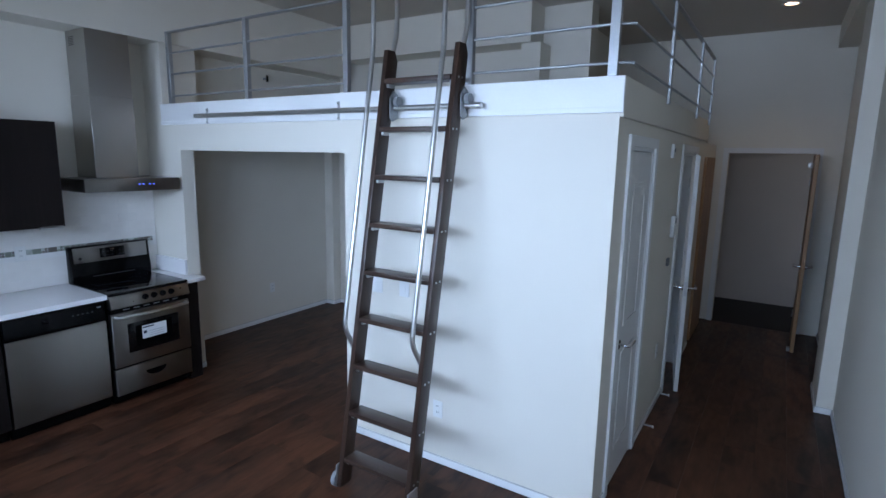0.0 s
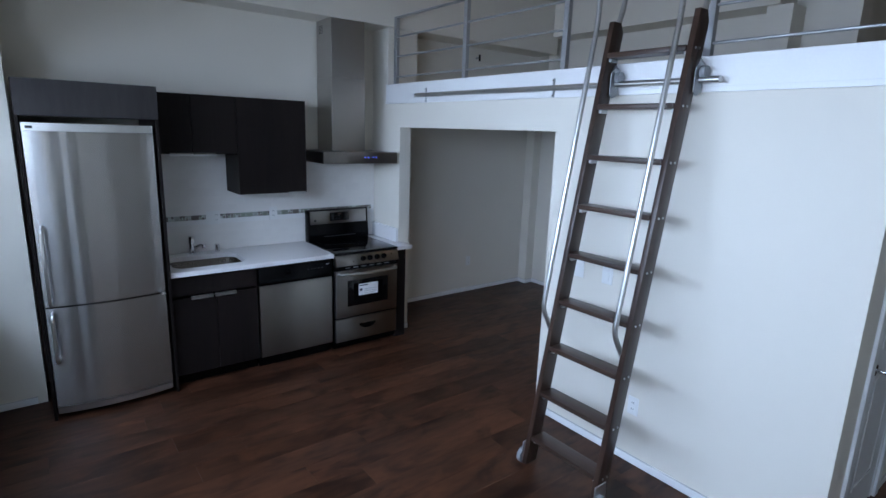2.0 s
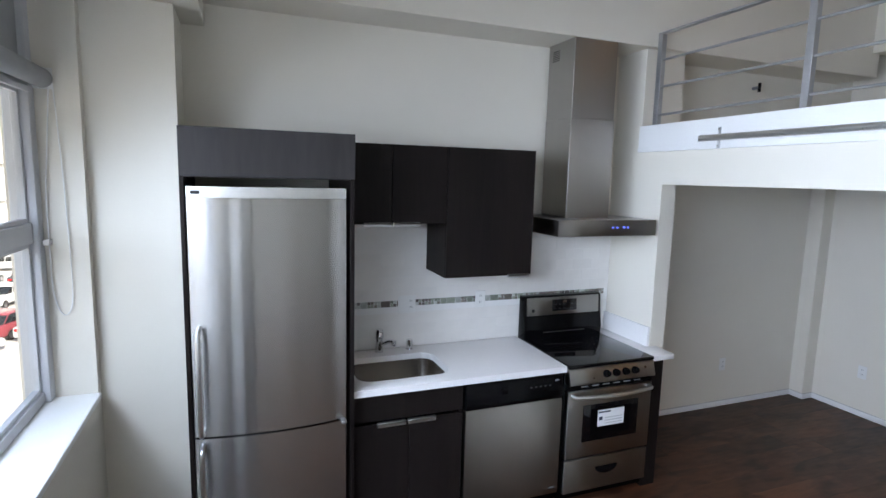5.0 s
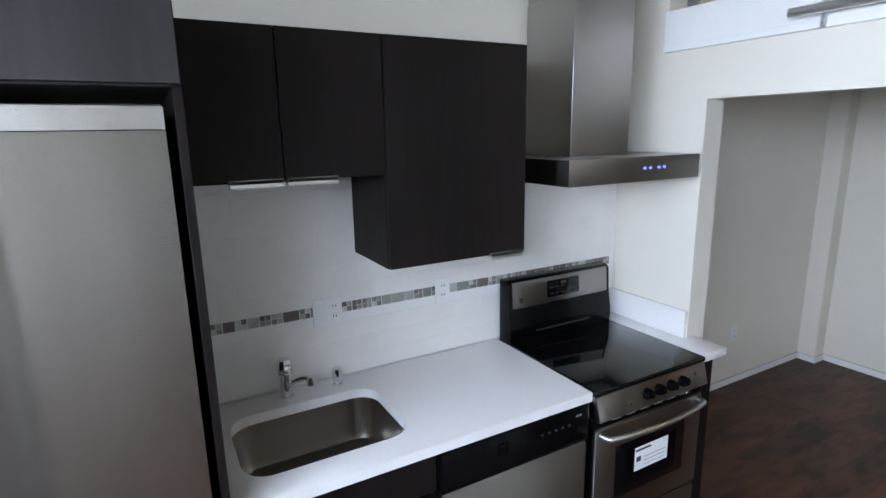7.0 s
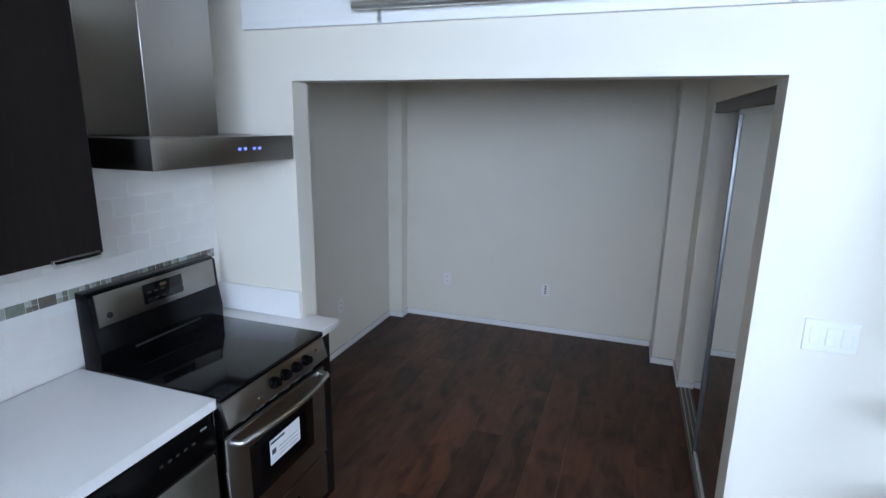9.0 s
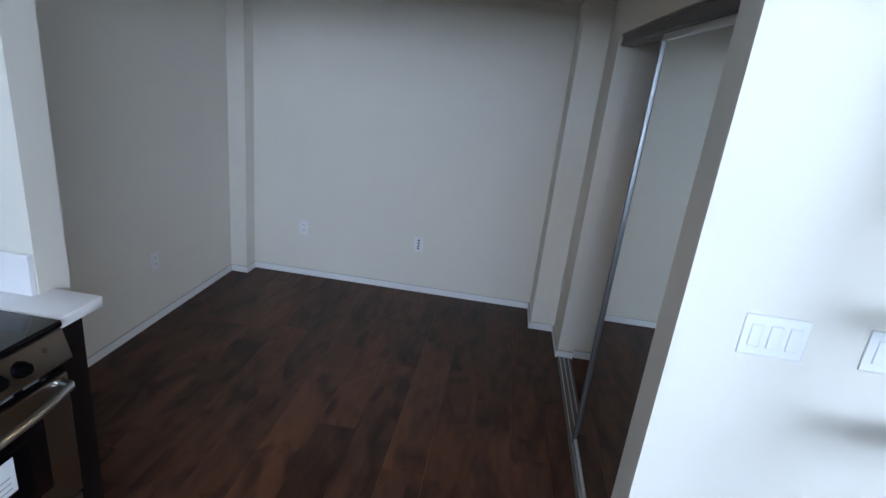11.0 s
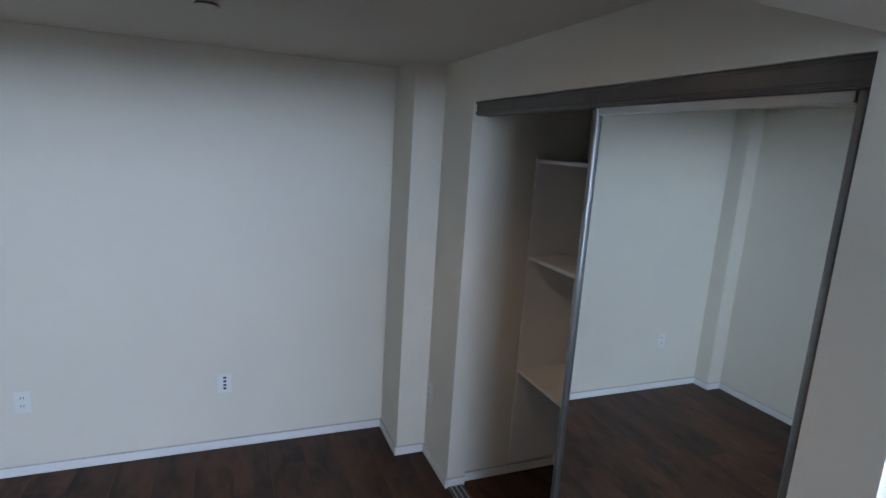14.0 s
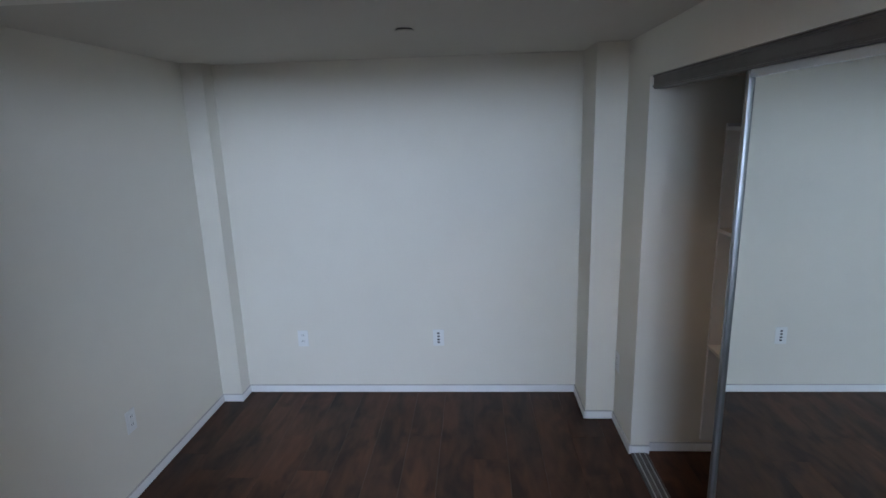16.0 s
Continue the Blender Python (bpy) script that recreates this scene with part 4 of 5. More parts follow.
# ---- closet ----
def closet():
    t = thing("closet_track", (2.38, 1.0, 1.96), "dark grey aluminium sliding door track", "track")
    part("head_track", B(2.386, 2.45, 0.149, 1.829, 1.928, 1.989, 0.003), DARK_ALU, t)
    part("lip", B(2.381, 2.386, 0.149, 1.829, 1.935, 1.943, 0.001), DARK_ALU, t)
    part("lip", B(2.381, 2.386, 0.149, 1.829, 1.979, 1.989, 0.001), DARK_ALU, t)
    part("floor_track", B(2.372, 2.46, 0.149, 1.829, 0.001, 0.012, 0.002), DARK_ALU, t)
    for x in (2.385, 2.412, 2.44):
        part("floor_rib", B(x, x + 0.004, 0.149, 1.829, 0.012, 0.02), ALU, t)

    def mirror_door(x, y0, y1):
        d = thing("mirror_door", (x, (y0 + y1) / 2, 0.02), "sliding mirror closet door in a thin silver frame", "mirror door", "sliding closet doors")
        part("mirror", B(x, x + 0.006, y0 + 0.015, y1 - 0.018, 0.05, 1.905), MIRROR, d, "clear mirror panel", smooth=False)
        part("backing", B(x + 0.0065, x + 0.012, y0 + 0.015, y1 - 0.018, 0.05, 1.905), GREYPLASTIC, d)
        part("stile", B(x - 0.012, x + 0.016, y1 - 0.022, y1, 0.022, 1.927, 0.006, 3), STILE_ALU, d, "satin rounded edge profile")
        part("stile", B(x - 0.010, x + 0.016, y0, y0 + 0.016, 0.022, 1.927, 0.005, 3), STILE_ALU, d)
        part("rail", B(x - 0.008, x + 0.014, y0 + 0.022, y1 - 0.022, 0.022, 0.052, 0.002), ALU, d)
        part("rail", B(x - 0.008, x + 0.014, y0 + 0.022, y1 - 0.022, 1.903, 1.927, 0.002), ALU, d)

    mirror_door(2.395, 0.16, 0.95)
    mirror_door(2.425, 0.18, 0.965)
    s = thing("closet_shelves", (2.9, 1.4, 0), "white shelf tower inside the closet", "shelf")
    part("side_panel", B(2.745, 3.045, 1.838, 1.855, 0.08, 1.76), WHITE, s)
    part("side_panel", B(2.745, 3.045, 1.15, 1.168, 0.0, 1.76), WHITE, s)
    for z in (1.745, 1.255, 0.635):
        part("shelf", B(2.74, 3.045, 1.168, 1.838, z - 0.018, z, 0.001), WHITE, s)
    r = thing("closet_rod", (2.76, 0.65, 1.7), "steel hanging rod in the closet", "rod")
    part("tube", R((2.76, 0.15, 1.68), (2.76, 1.15, 1.68), 0.015, 12), ALU, r)
    part("flange", R((2.76, 1.138, 1.68), (2.76, 1.149, 1.68), 0.028, 14), ALU, r)


# ---- lamps and ceiling fittings ----
def downlight(x, y, z, r):
    t = thing("recessed_downlight", (x, y, z), "round recessed ceiling light, switched on", "ceiling light", "recessed downlights")
    bm = bmesh.new()
    ring = [(r + 0.02, 0.0), (r + 0.018, -0.006), (r, -0.008), (r - 0.006, -0.002)]
    loops = [[bm.verts.new((x + q * math.cos(k * math.tau / 32), y + q * math.sin(k * math.tau / 32), z + h)) for k in range(32)] for q, h in ring]
    for a, b in zip(loops, loops[1:]):
        for k in range(32):
            bm.faces.new((a[k], a[(k + 1) % 32], b[(k + 1) % 32], b[k]))
    part("trim_ring", bm, WHITE, t)
    part("lens", R((x, y, z - 0.003), (x, y, z - 0.001), r - 0.006, 32), LAMPGLOW, t, "glowing warm lens")


def sprinkler():
    t = thing("sprinkler_cover", (1.252, 1.58, ALC), "flat round sprinkler cover plate on the ceiling", "sprinkler")
    part("cover", R((1.252, 1.58, ALC - 0.010), (1.252, 1.58, ALC - 0.006), 0.042, 28), CEIL, t)
    part("shadow_gap", R((1.252, 1.58, ALC - 0.006), (1.252, 1.58, ALC - 0.0005), 0.036, 28), DARKSLOT, t)
    t = thing("loft_sprinkler", (-0.03, 1.33, 2.80), "small dark sprinkler head on the loft wall", "sprinkler")
    part("stem", R((-0.03, 1.33, 2.80), (0.03, 1.33, 2.80), 0.012, 10), GREYPLASTIC, t)
    part("deflector", R((0.03, 1.33, 2.765), (0.03, 1.33, 2.835), 0.012, 10), BLACK, t)


guard_rail()
ladder_track()
ladder()
doors()
closet()
downlight(4.79, 3.5, CEILING, 0.062)
downlight(1.5, 0.56, CEILING, 0.06)
downlight(1.80, 0.94, ALC, 0.065)
sprinkler()

# ---- window ----
def window():
    y0, y1 = -3.50, -3.44
    xs = (0.42, 1.52, 2.34, 3.60, 4.45, 5.115)
    z0, zm, zh, zt = 0.955, 1.735, 2.39, 2.80
    t = thing("window_1", (2.75, -3.47, 0.955), "wide white steel-framed window with one sash open", "window", "", "structure")
    frame_bm = B(0.386, 0.45, y0 - 0.02, y1 + 0.02, z0 + 0.001, zt - 0.001, 0.004)
    part("jamb", frame_bm, WINFRAME, t)
    part("jamb", B(5.085, 5.149, y0 - 0.02, y1 + 0.02, z0 + 0.001, zt - 0.001, 0.004), WINFRAME, t)
    for k, x in enumerate(xs[1:-1]):
        w = 0.022 if k % 2 == 0 else 0.055
        part("mullion", B(x - w, x + w, y0, y1 + (0.0 if k % 2 == 0 else 0.05), z0 + 0.001, zt - 0.001, 0.004), WINFRAME, t)
    for k in range(5):
        a, b = xs[k] + (0.03 if k == 0 else 0.022 if k % 2 else 0.055), xs[k + 1] - (0.03 if k == 4 else 0.055 if k % 2 else 0.022)
        part("rail", B(a, b, y0 + 0.003, y1 - 0.003, zm - 0.045, zm + 0.045, 0.003), WINFRAME, t)
        part("head_rail", B(a, b, y0 + 0.003, y1 - 0.003, zh - 0.04, zh + 0.03, 0.003), WINFRAME, t)
        part("bottom_rail", B(a, b, y0 + 0.003, y1 - 0.003, z0 + 0.001, z0 + 0.05, 0.003), WINFRAME, t)
        for za, zb, opened in ((z0 + 0.05, zm - 0.045, k == 1), (zm + 0.045, zh - 0.04, False), (zh + 0.03, zt, False)):
            bm = bmesh.new()
            for u0, u1, v0, v1 in ((a, a + 0.02, za, zb), (b - 0.02, b, za, zb), (a + 0.02, b - 0.02, za, za + 0.02), (a + 0.02, b - 0.02, zb - 0.02, zb)):
                box(bm, u0, u1, -3.485, -3.455, v0 + 0.001, v1 - 0.001, 0.002)
            pane = B(a + 0.021, b - 0.021, -3.472, -3.468, za + 0.021, zb - 0.021)
            if opened:
                turn = Matrix.Translation((0, -3.47, zb)) @ Matrix.Rotation(radians(-32), 4, "X") @ Matrix.Translation((0, 3.47, -zb))
                for some in (bm, pane):
                    bmesh.ops.transform(some, matrix=turn, verts=some.verts)
            s = part("sash", bm, WINFRAME, t, "sash pushed open at its foot" if opened else "", smooth=False)
            g = part("pane", pane, GLASS, s, smooth=False)
            g.visible_shadow = False
    part("stay_arm", pipe([(2.25, -3.46, 1.60), (2.25, -3.60, 1.35), (2.25, -3.50, 1.10)], 0.006, 8), ALU, t, "steel stay of the open sash")
    part("stay_arm", pipe([(1.59, -3.46, 1.62), (1.59, -3.62, 1.38), (1.59, -3.49, 1.14)], 0.006, 8), ALU, t)
    # opaque upper light beside the column
    part("blank_panel", B(0.452, 1.497, -3.452, -3.446, zh + 0.035, zt - 0.004), BLIND, t, "grey opaque upper panel")
    for x0, x1 in ((0.40, 2.27), (2.42, 4.38)):
        b = thing("roller_blind", ((x0 + x1) / 2, -3.39, 2.40), "rolled-up grey roller blind above the window", "roller blind", "roller blinds")
        part("roll", R((x0, -3.385, 2.405), (x1, -3.385, 2.405), 0.042, 28), BLIND, b, "rolled grey fabric")
        part("hem_bar", B(x0 + 0.01, x1 - 0.01, -3.43, -3.418, 2.335, 2.362, 0.003), WINFRAME, b)
        for x in (x0 - 0.006, x1 + 0.001):
            part("bracket", B(x, x + 0.005, -3.44, -3.345, 2.36, 2.45, 0.001), PLASTIC, b, "white end bracket")
    c = thing("blind_chain", (0.405, -3.35, 1.4), "white bead chain loop of the roller blind", "blind chain")
    part("chain", pipe([(0.401, -3.36, 2.38), (0.399, -3.40, 1.9), (0.397, -3.40, 1.45), (0.397, -3.37, 1.34), (0.397, -3.33, 1.36), (0.397, -3.32, 1.5), (0.399, -3.33, 2.0), (0.401, -3.345, 2.38)], 0.0028, 6, 0.08), PLASTIC, c)
    part("tensioner", B(0.386, 0.435, -3.415, -3.39, 1.675, 1.70, 0.003), PLASTIC, c)


def air_conditioner():
    t = thing("air_conditioner", (3.0, -3.2, 0.956), "off-white through-wall air conditioner below the window", "air conditioner")
    x0, x1 = 2.33, 3.50
    profile = [(-3.42, 0.957), (-3.232, 0.957), (-3.232, 0.86), (-3.02, 0.86), (-2.99, 0.89), (-2.966, 1.30), (-2.970, 1.348), (-2.982, 1.366), (-3.115, 1.432), (-3.42, 1.435)]
    part("body", prism(profile, "x", x0, x1, 0.012), OFFWHITE, t)
    o, u, v, n = Vector((2.68, -3.105, 1.4285)), Vector((1, 0, 0)), Vector((0, 0.892, -0.452)), Vector((0, 0.452, 0.892))
    m = Matrix.Translation(o) @ Matrix((u, v, n)).transposed().to_4x4()

    def tilted(bm):
        bmesh.ops.transform(bm, matrix=m, verts=bm.verts)
        return bm

    length, deep = 0.75, 0.098
    g = part("outlet_grille", tilted(B(0, length, 0, deep, -0.002, 0.0015)), VENTDARK, t, "dark air outlet")
    for k in range(5):
        w = deep * (k + 0.5) / 5
        part("slat", tilted(B(0, length, w - 0.0026, w + 0.0026, 0.013, 0.0165, 0.001)), OFFWHITE, g)
    for k in range(1, 8):
        part("rib", tilted(B(length * k / 8 - 0.005, length * k / 8 + 0.005, 0, deep, 0.0016, 0.0128)), GREYPLASTIC, g)
    bm = bmesh.new()
    for q in ((-0.014, length + 0.014, -0.014, 0), (-0.014, length + 0.014, deep + 0.026, deep + 0.034), (-0.014, 0, 0, deep + 0.026), (length, length + 0.014, 0, deep + 0.026)):
        box(bm, *q, -0.002, 0.018, 0.003)
    part("grille_rim", tilted(bm), OFFWHITE, g)
    part("drip_ledge", tilted(B(0.0005, length - 0.0005, deep + 0.0005, deep + 0.0255, -0.002, 0.006)), PLASTIC, g, "smooth white ledge below the slats")
    c = part("control_flap", tilted(B(-0.31, -0.018, -0.012, deep + 0.032, -0.002, 0.017, 0.006, 2)), OFFWHITE, t, "control cover flap")
    part("finger_notch", tilted(prism([(-0.295, deep - 0.035), (-0.27, deep - 0.042), (-0.245, deep - 0.02), (-0.238, deep + 0.018), (-0.295, deep + 0.018)], "z", 0.0172, 0.0185, 0.0)), VENTDARK, c)
    part("mark", tilted(B(-0.27, -0.262, deep - 0.065, deep - 0.055, 0.0172, 0.018)), INK, c)
    # long louvre slats on the front and its dark slots between them
    for k in range(6):
        z = 1.22 - 0.052 * k
        y = -2.966 - 0.024 * (1.30 - z) / 0.41
        part("front_slot", B(x0 + 0.10, x1 - 0.06, y - 0.004, y + 0.0015, z - 0.010, z + 0.004), GREYPLASTIC, t)
        part("front_louvre", B(x0 + 0.10, x1 - 0.06, y - 0.004, y + 0.007, z + 0.0045, z + 0.012, 0.002), OFFWHITE, t)
    for k in range(5):
        z = 1.06 + 0.045 * k
        part("side_louvre", B(x1 - 0.002, x1 + 0.006, -3.11, -3.0, z, z + 0.008, 0.001), GREYPLASTIC, t)
    w = thing("power_cord", (1.8, -3.09, 0), "white power cord lying on the floor below the window", "cord")
    part("cable", pipe([(2.42, -3.1, 0.956), (2.40, -3.08, 0.6), (2.41, -3.04, 0.12), (2.30, -2.99, 0.008), (2.05, -3.03, 0.006), (1.80, -3.09, 0.006), (1.45, -3.15, 0.006), (1.16, -3.215, 0.006), (1.11, -3.232, 0.03)], 0.006, 8, 0.1), PLASTIC, w)


# ---- outside ----
GROUND = -8.0
CONCRETE = material("pale concrete paving", (0.60, 0.59, 0.57), 0.85, 0, 0.15, 0.4, 0.2, 8.0, second=(0.50, 0.495, 0.48))
STONE = material("pale limestone", (0.62, 0.635, 0.645), 0.8, 0, 0.08, 0.6, 0.2, 6.0)
STONE2 = material("pale limestone trim", (0.64, 0.65, 0.66), 0.8, 0, 0.08, 0.6, 0.2, 6.0)
FARGLASS = material("far window glass", (0.19, 0.24, 0.27), 0.12, 0, 0.1, 0.5, 0)
BRICKRED = material("red brick", (0.30, 0.10, 0.075), 0.85, 0, 0.2, 2.0, 0.2, 20.0)
ROOFTILE = material("pale green roofing", (0.32, 0.42, 0.38), 0.6, 0, 0.1, 2.0, 0.1, 10.0)
LEAF = material("green leaves", (0.055, 0.10, 0.035), 0.6, 0, 0.3, 4.0, 0.1, 20.0)
BARK = material("brown bark", (0.12, 0.085, 0.06), 0.9, 0, 0.2, 8.0, 0.4, 30.0)
LINEPAINT = material("yellow line paint", (0.65, 0.50, 0.15), 0.8, 0, 0.2, 3.0, 0.1, 20.0)
TAIL = material("red lamp plastic", (0.45, 0.02, 0.02), 0.2, 0, 0.1, 5, 0)


def outside():
    setting("ground", B(-400, 60, -400, 200, GROUND - 0.5, GROUND), CONCRETE, "pale concrete parking lot reaching far off", "ground")
    for k in range(14):
        y = -2.0 - 2.75 * k
        piece("parking_line", B(-38.5, -33.5, y - 0.05, y + 0.05, GROUND + 0.004, GROUND + 0.010), LINEPAINT, (-36, y, GROUND), "faded yellow parking bay line", "parking line", "", "parking lines")
        piece("parking_line", B(-50.5, -45.5, y - 0.05, y + 0.05, GROUND + 0.004, GROUND + 0.010), LINEPAINT, (-48, y, GROUND), "faded yellow parking bay line", "parking line", "", "parking lines")
    # the stone building across the lot
    fx = -80.0
    b = thing("stone_building", (-86, -35, GROUND), "pale limestone office building with arched ground floor", "building")
    part("wall", B(fx - 14, fx - 0.35, -78, 12, GROUND, 17.5), STONE, b)
    for z, h, d in ((2.4, 0.5, 0.35), (-2.2, 0.4, 0.3), (13.8, 0.7, 0.6), (17.0, 0.9, 0.9)):
        part("cornice", B(fx - 0.36, fx + d, -78.2, 12.2, z, z + h, 0.05), STONE2, b)
    spots = [-38.0 + 4.83 * k for k in range(-8, 10)]
    for q, y in enumerate(spots):
        for z0, z1, w, ped in ((-0.95, 1.25, 0.72, False), (3.3, 6.5, 0.80, q % 2 == 1), (9.4, 11.5, 0.76, False), (14.9, 16.4, 0.7, False)):
            win = part("window", B(fx - 0.349, fx - 0.30, y - w, y + w, z0, z1), FARGLASS, b)
            bm = bmesh.new()
            box(bm, fx - 0.3, fx - 0.1, y - w - 0.16, y - w, z0 - 0.1, z1 + 0.16)
            box(bm, fx - 0.3, fx - 0.1, y + w, y + w + 0.16, z0 - 0.1, z1 + 0.16)
            box(bm, fx - 0.3, fx - 0.1, y - w, y + w, z1, z1 + 0.16)
            part("frame", bm, STONE2, win, smooth=False)
            part("sill", B(fx - 0.3, fx + 0.05, y - w - 0.25, y + w + 0.25, z0 - 0.3, z0 - 0.05), STONE2, win)
            bm = B(fx - 0.3, fx - 0.24, y - 0.05, y + 0.05, z0, z1)
            box(bm, fx - 0.3, fx - 0.24, y - w, y + w, (z0 + z1) / 2 - 0.05, (z0 + z1) / 2 + 0.05)
            part("glazing_bar", bm, STONE2, win, smooth=False)
            if ped:
                part("pediment", prism([(y - 1.25, z1 + 0.35), (y + 1.25, z1 + 0.35), (y, z1 + 1.05)], "x", fx - 0.34, fx + 0.15), STONE2, win)
        arc = [(y - 1.25, GROUND), (y + 1.25, GROUND)] + [(y + 1.25 * math.cos(a), -4.9 + 1.25 * math.sin(a)) for a in [math.pi * k / 12 for k in range(13)]]
        a = part("arched_window", prism(arc, "x", fx - 0.349, fx - 0.28), FARGLASS, b)
        bm = bmesh.new()
        ring = [(math.cos(math.pi * k / 16), math.sin(math.pi * k / 16)) for k in range(17)]
        for (c0, s0), (c1, s1) in zip(ring, ring[1:]):
            vs = [bm.verts.new((x, y + r * c, -4.9 + r * s)) for x in (fx - 0.3, fx - 0.05) for r, c, s in ((1.25, c0, s0), (1.7, c0, s0), (1.7, c1, s1), (1.25, c1, s1))]
            for quad in ((4, 5, 6, 7), (0, 1, 5, 4), (1, 2, 6, 5), (2, 3, 7, 6), (3, 0, 4, 7)):
                bm.faces.new([vs[i] for i in quad])
        part("archivolt", bm, STONE2, a, smooth=False)
        part("door_bar", B(fx - 0.28, fx - 0.2, y - 1.25, y + 1.25, -5.6, -5.4), STONE2, a)
    courses = bmesh.new()
    z = GROUND + 0.3
    while z < 2.2:
        box(courses, fx - 0.352, fx - 0.33, -78, 12, z, z + 0.07)
        z += 0.62
    part("joint_courses", courses, CONCRETE, b, smooth=False)
    k = thing("brick_kiosk", (-62, -38, GROUND), "small red brick building with pale green roof", "building")
    part("wall", B(-66, -58, -44, -35.6, GROUND, -1.0), BRICKRED, k)
    part("roof", prism([(-66.5, -1.0), (-57.5, -1.0), (-62, 0.2)], "y", -44.3, -35.3), ROOFTILE, k)
    part("awning", prism([(-58.0, -3.6), (-55.5, -5.0), (-55.5, -5.15), (-58.0, -4.2)], "y", -43, -33.5), ROOFTILE, k)
    for y in (-42, -39.5, -37):
        part("window", B(-58.0, -57.95, y - 0.5, y + 0.5, -3.2, -1.7), FARGLASS, k)


def tree(x, y, high, seed, label):
    rng = random.Random(seed)
    t = thing("tree", (x, y, GROUND), label, "tree", "street trees")
    bm = R((x, y, GROUND), (x, y, GROUND + high * 0.5), 0.16, 10, 0.09)
    tips = []
    for k in range(9):
        a, h = rng.random() * math.tau, high * rng.uniform(0.38, 0.55)
        r = high * rng.uniform(0.16, 0.32)
        tip = (x + r * math.cos(a), y + r * math.sin(a), GROUND + h + high * rng.uniform(0.12, 0.4))
        rod(bm, (x, y, GROUND + h * 0.9), tip, 0.06, 6, 0.02)
        tips.append(tip)
    tips.append((x, y, GROUND + high * 0.85))
    part("trunk", bm, BARK, t)
    verts, faces = [], []
    for tip in tips:
        for _ in range(150):
            c = Vector(tip) + Vector((rng.gauss(0, 1), rng.gauss(0, 1), rng.gauss(0, 0.8))) * high * 0.085
            d, e = Vector((rng.gauss(0, 1), rng.gauss(0, 1), rng.gauss(0, 1))).normalized() * 0.16, Vector((rng.gauss(0, 1), rng.gauss(0, 1), rng.gauss(0, 1))).normalized() * 0.11
            i = len(verts)
            verts += [c - d, c + e, c + d, c - e]
            faces.append((i, i + 1, i + 2, i + 3))
    me = bpy.data.meshes.new("crown")
    me.from_pydata([v - BASE[t.name] for v in verts], [], faces)
    me.materials.append(LEAF)
    ob = new("crown", me)
    ob.parent = t


def car(colour, name, label, tall=0.0):
    """A car in its own axes, heading along +x, its wheels on z = 0."""
    paint = material(name + " car paint", colour, 0.22, 0.0, 0.03, 2, 0.0, 30, coat=0.5)
    t = tagged(new("car"), label, "car", "parked cars")
    BASE[t.name] = Vector((0, 0, 0))
    side = [(-2.2, 0.32), (-2.26, 0.62), (-2.2, 0.92 + tall * 0.4), (-1.6, 0.98 + tall * 0.3), (0.85, 0.95 + tall * 0.1), (2.0, 0.78), (2.24, 0.6), (2.22, 0.32)]
    part("body", prism([(p, q) for p, q in side], "y", -0.88, 0.88, 0.07), paint, t)
    roof = [(-1.85, 0.9), (-1.30, 1.40 + tall), (0.15, 1.43 + tall), (0.95, 0.92)]
    bm = prism(roof, "y", -0.74, 0.74, 0.04)
    part("glasshouse", bm, CARGLASS, t, "dark car windows")
    part("roof", prism([(-1.34, 1.37 + tall), (-1.26, 1.44 + tall), (0.10, 1.47 + tall), (0.24, 1.40 + tall)], "y", -0.72, 0.72, 0.02), paint, t)
    for x0, x1 in ((-1.82, -1.32), (-0.55, -0.45), (0.18, 0.93)):
        for y in (-0.755, 0.735):
            lo = 0.92
            part("pillar", prism([(x0, lo), (x0 + 0.07, lo), (x1 + 0.05 if x1 < 0 else x0 + 0.02, 1.40 + tall), (x1 - 0.02 if x1 < 0 else x0 - 0.05, 1.40 + tall)], "y", y, y + 0.02), paint, t)
    for x in (-1.38, 1.38):
        for s in (-1, 1):
            w = part("wheel", R((x, s * 0.70, 0.32), (x, s * 0.895, 0.32), 0.32, 20), RUBBER, t, "black tyre")
            part("rim", R((x, s * 0.896, 0.32), (x, s * 0.905, 0.32), 0.20, 16), ALU, w)
    for s in (-1, 1):
        part("headlight", B(2.05, 2.235, s * 0.62 - 0.16, s * 0.62 + 0.16, 0.60, 0.74, 0.02), CHROME, t)
        part("tail_light", B(-2.27, -2.15, s * 0.66 - 0.14, s * 0.66 + 0.14, 0.70, 0.86, 0.02), TAIL, t)
    part("licence_plate", B(-2.275, -2.26, -0.25, 0.25, 0.55, 0.66), PAPER, t)
    return t


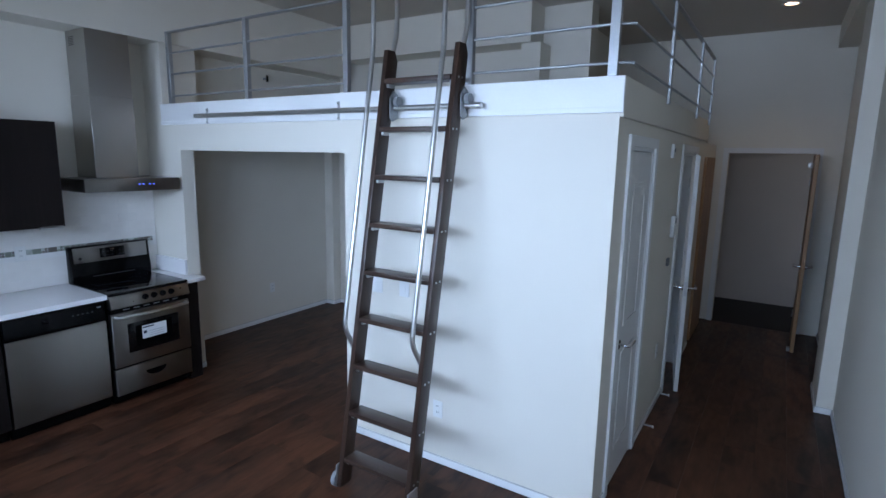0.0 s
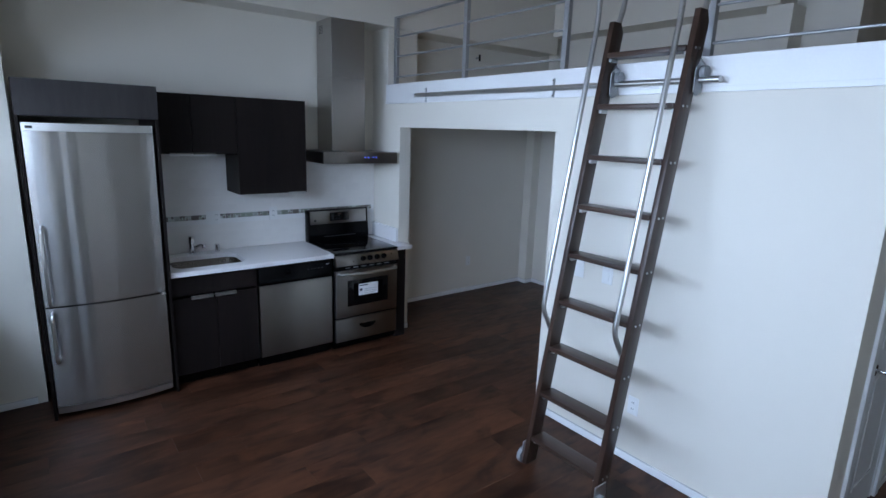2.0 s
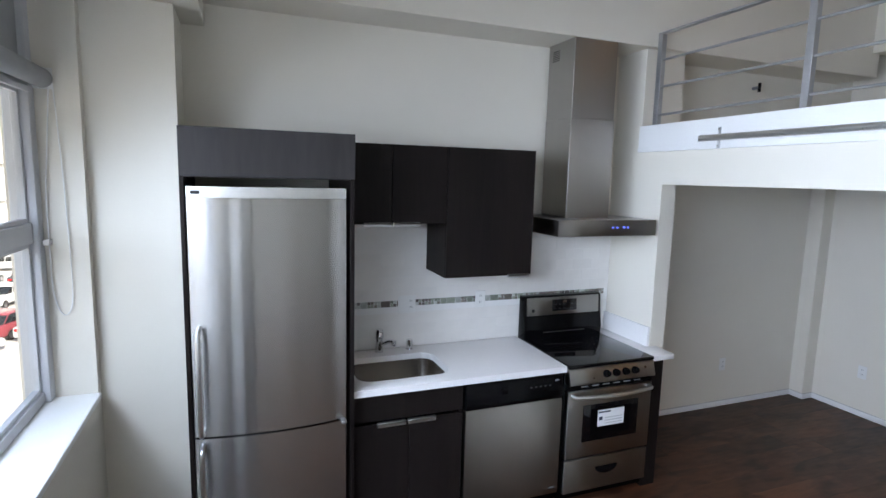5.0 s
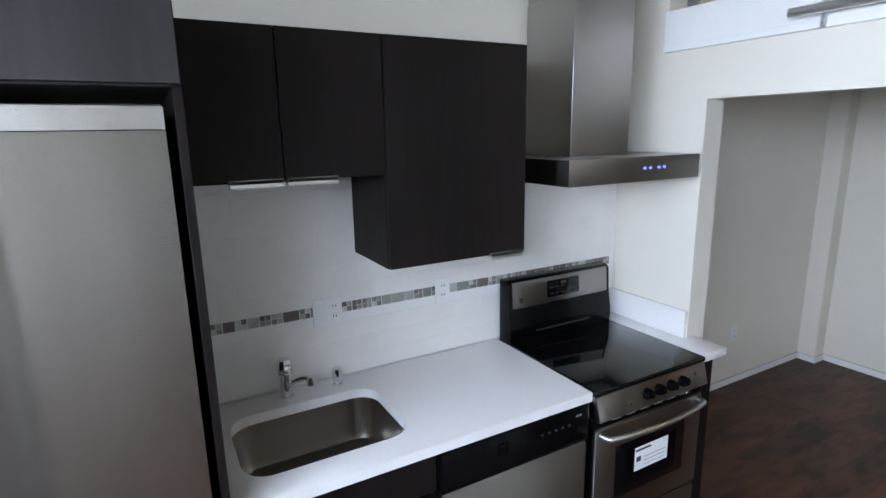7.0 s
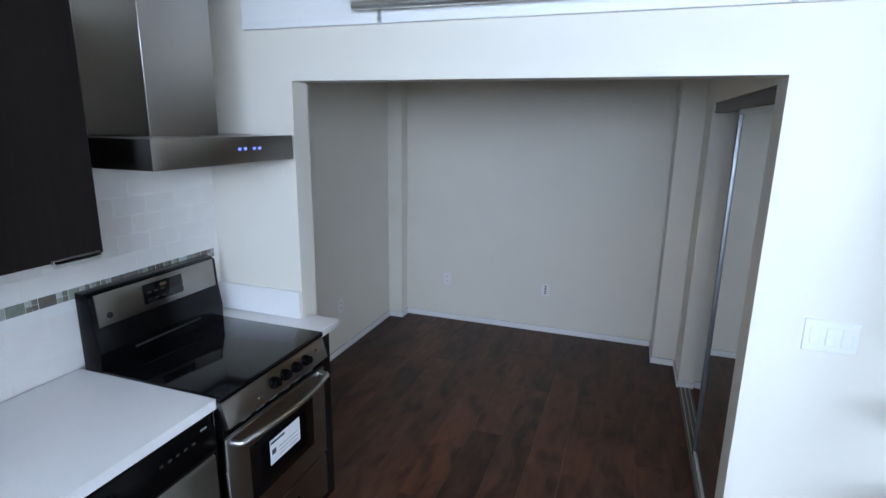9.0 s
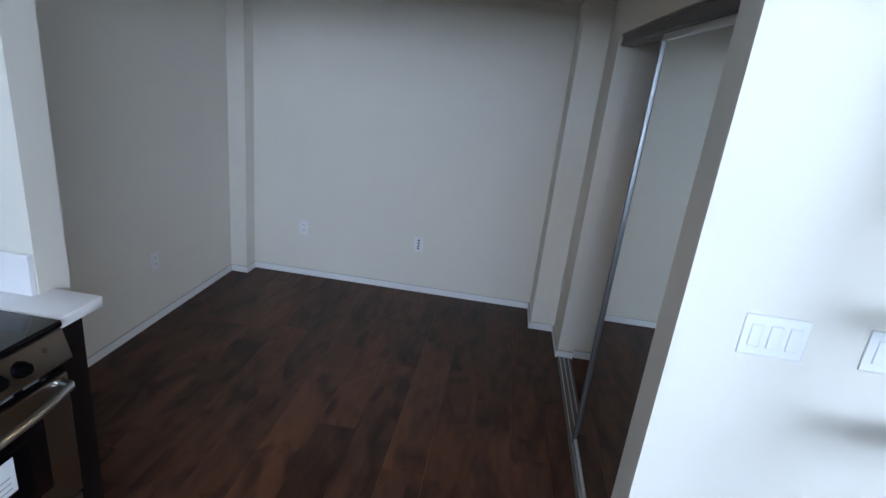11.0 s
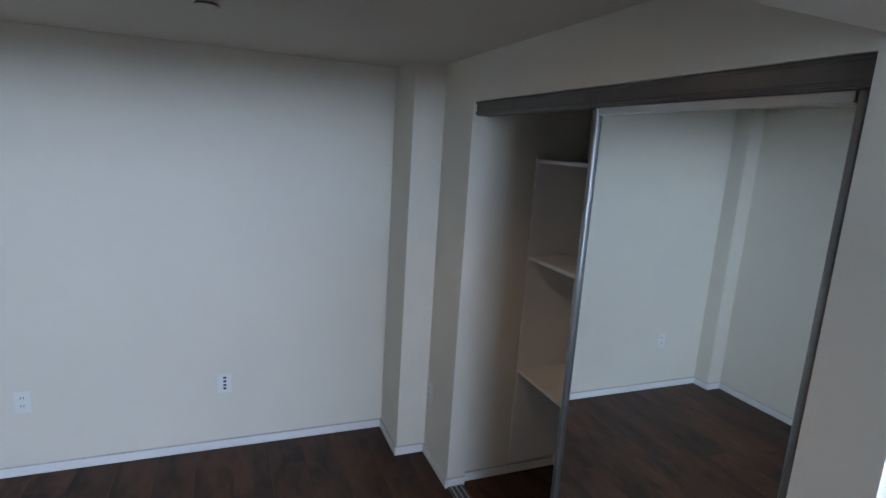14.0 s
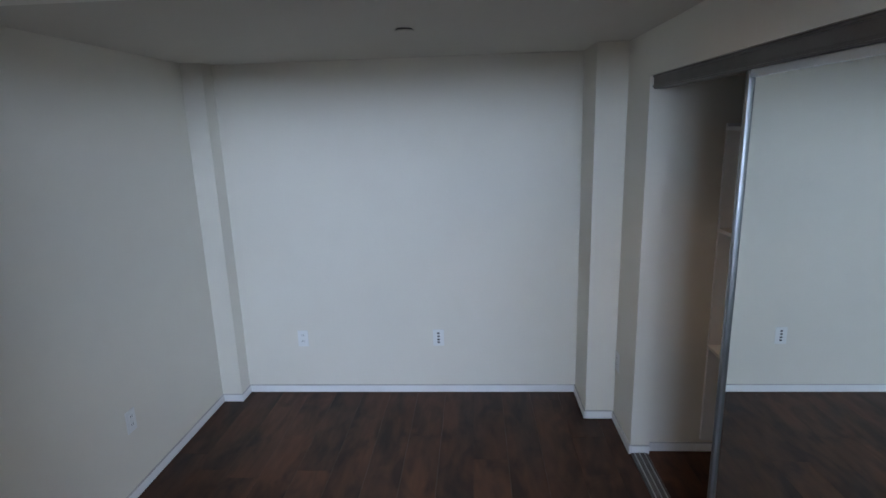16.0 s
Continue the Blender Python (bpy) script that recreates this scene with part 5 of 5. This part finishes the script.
def cars():
    kinds = [car((0.27, 0.06, 0.075), "red", "red hatchback parked in the lot", 0.08), car((0.75, 0.76, 0.76), "white", "white sedan parked in the lot"), car((0.45, 0.47, 0.48), "silver", "silver sedan parked in the lot"), car((0.06, 0.065, 0.075), "dark", "dark grey estate car parked in the lot", 0.12), car((0.45, 0.38, 0.30), "beige", "beige sedan parked in the lot")]
    spots = [(-35.4, -18.8, 160, 0), (-29.9, -16.2, 165, 1), (-35.4, -15.7, 165, 0), (-35.0, -13.6, 170, 2), (-43.8, -18.9, -10, 1), (-44.0, -16.2, -5, 0), (-44.0, -13.6, -5, 3), (-47.5, -21.5, 170, 2),
             (-45.2, -22.6, -8, 1), (-31.0, -20.9, 60, 4), (-60.0, -23.5, 100, 2), (-59.0, -20.4, 95, 3), (-52.0, -19.6, 175, 3), (-52.5, -16.9, 175, 2), (-52.0, -23.2, 175, 1), (-64.5, -21.7, 90, 1), (-22.5, -16.2, 15, 2), (-21.0, -13.0, 10, 1), (-52.0, -14.2, 178, 0), (-35.2, -22.6, 162, 0), (-46.5, -25.8, -8, 4), (-64.0, -28.0, 92, 3)]
    used = set()
    for x, y, turn, kind in spots:
        m = pose(x, y, GROUND, 0, 0, turn)
        if kind in used:
            copy_thing(kinds[kind], m)
        else:
            kinds[kind].matrix_world = m
            used.add(kind)


window()
air_conditioner()
outside()
tree(-72.0, -34.0, 5.2, 4, "small leafy green tree by the stone building")
tree(-72.0, -24.5, 5.0, 9, "small leafy green tree by the stone building")
tree(-72.0, -44.5, 5.4, 12, "small leafy green tree by the stone building")
cars()

# ---- floor planks ----
def planks():
    wide, gap, length = 0.19, 0.0008, 1.22
    cache = {}
    rng = random.Random(5)
    x = -0.20
    while x < 5.58:
        y = -3.54 - rng.random() * length
        while y < 4.68:
            a, b = max(y, -3.54), min(y + length, 4.678)
            size = round(b - a, 3)
            if size > 0.05:
                if size not in cache:
                    cache[size] = mesh_of(B(0, wide - gap, 0, size - gap, -0.008, 0.0), "plank", PLANK)
                ob = new("plank", cache[size])
                ob.location = (x, a, 0)
                ob.parent = floor
            y += length
        x += wide


planks()


# ---- backsplash tiles ----
def tiles():
    wall = setting("backsplash", B(-0.0295, -0.0008, -2.069, -0.002, 0.912, 1.75), GROUT, "white subway tile backsplash with a mosaic band", "backsplash")
    wide, high, gap = 0.152, 0.0765, 0.0010
    cache = {}

    def lay(size, h, y, z, mat, depth):
        key = (round(size, 3), round(h, 3), mat.name)
        if key not in cache:
            cache[key] = mesh_of(B(0, depth, 0, size, 0, h, 0.0006), "tile", mat)
        ob = new("tile", cache[key])
        ob.location = (-0.005, y, z)
        ob.parent = wall

    rows = [0.913 + high * k for k in range(3)] + [1.226 + high * k for k in range(7)]
    for k, z in enumerate(rows):
        h = (1.180 - z if k == 2 else high) if k < 3 else min(high, 1.749 - z)
        if k == 2:
            h = min(high, 1.180 - z) if 1.180 - z > 0.02 else high
        if h < 0.015:
            continue
        y = -2.068 - (wide / 2 if k % 2 else 0)
        while y < -0.004:
            a, b = max(y, -2.068), min(y + wide, -0.003)
            if b - a > 0.01:
                lay(b - a - gap, h - gap, a, z, TILE, 0.005)
            y += wide
    rng = random.Random(3)
    y, z0, z1 = -2.068, 1.182, 1.224
    while y < -0.05:
        size = 0.042
        if rng.random() < 0.45:
            size = rng.choice((0.0415, 0.062))
            lay(size, 0.040, y, z0 + 0.001, rng.choice(MOSAIC), 0.006)
            y += size + 0.002
        else:
            for u in (0, 1):
                for v in (0, 1):
                    lay(0.0195, 0.0195, y + 0.021 * u, z0 + 0.001 + 0.021 * v, rng.choice(MOSAIC), 0.006)
            y += 0.0435


tiles()
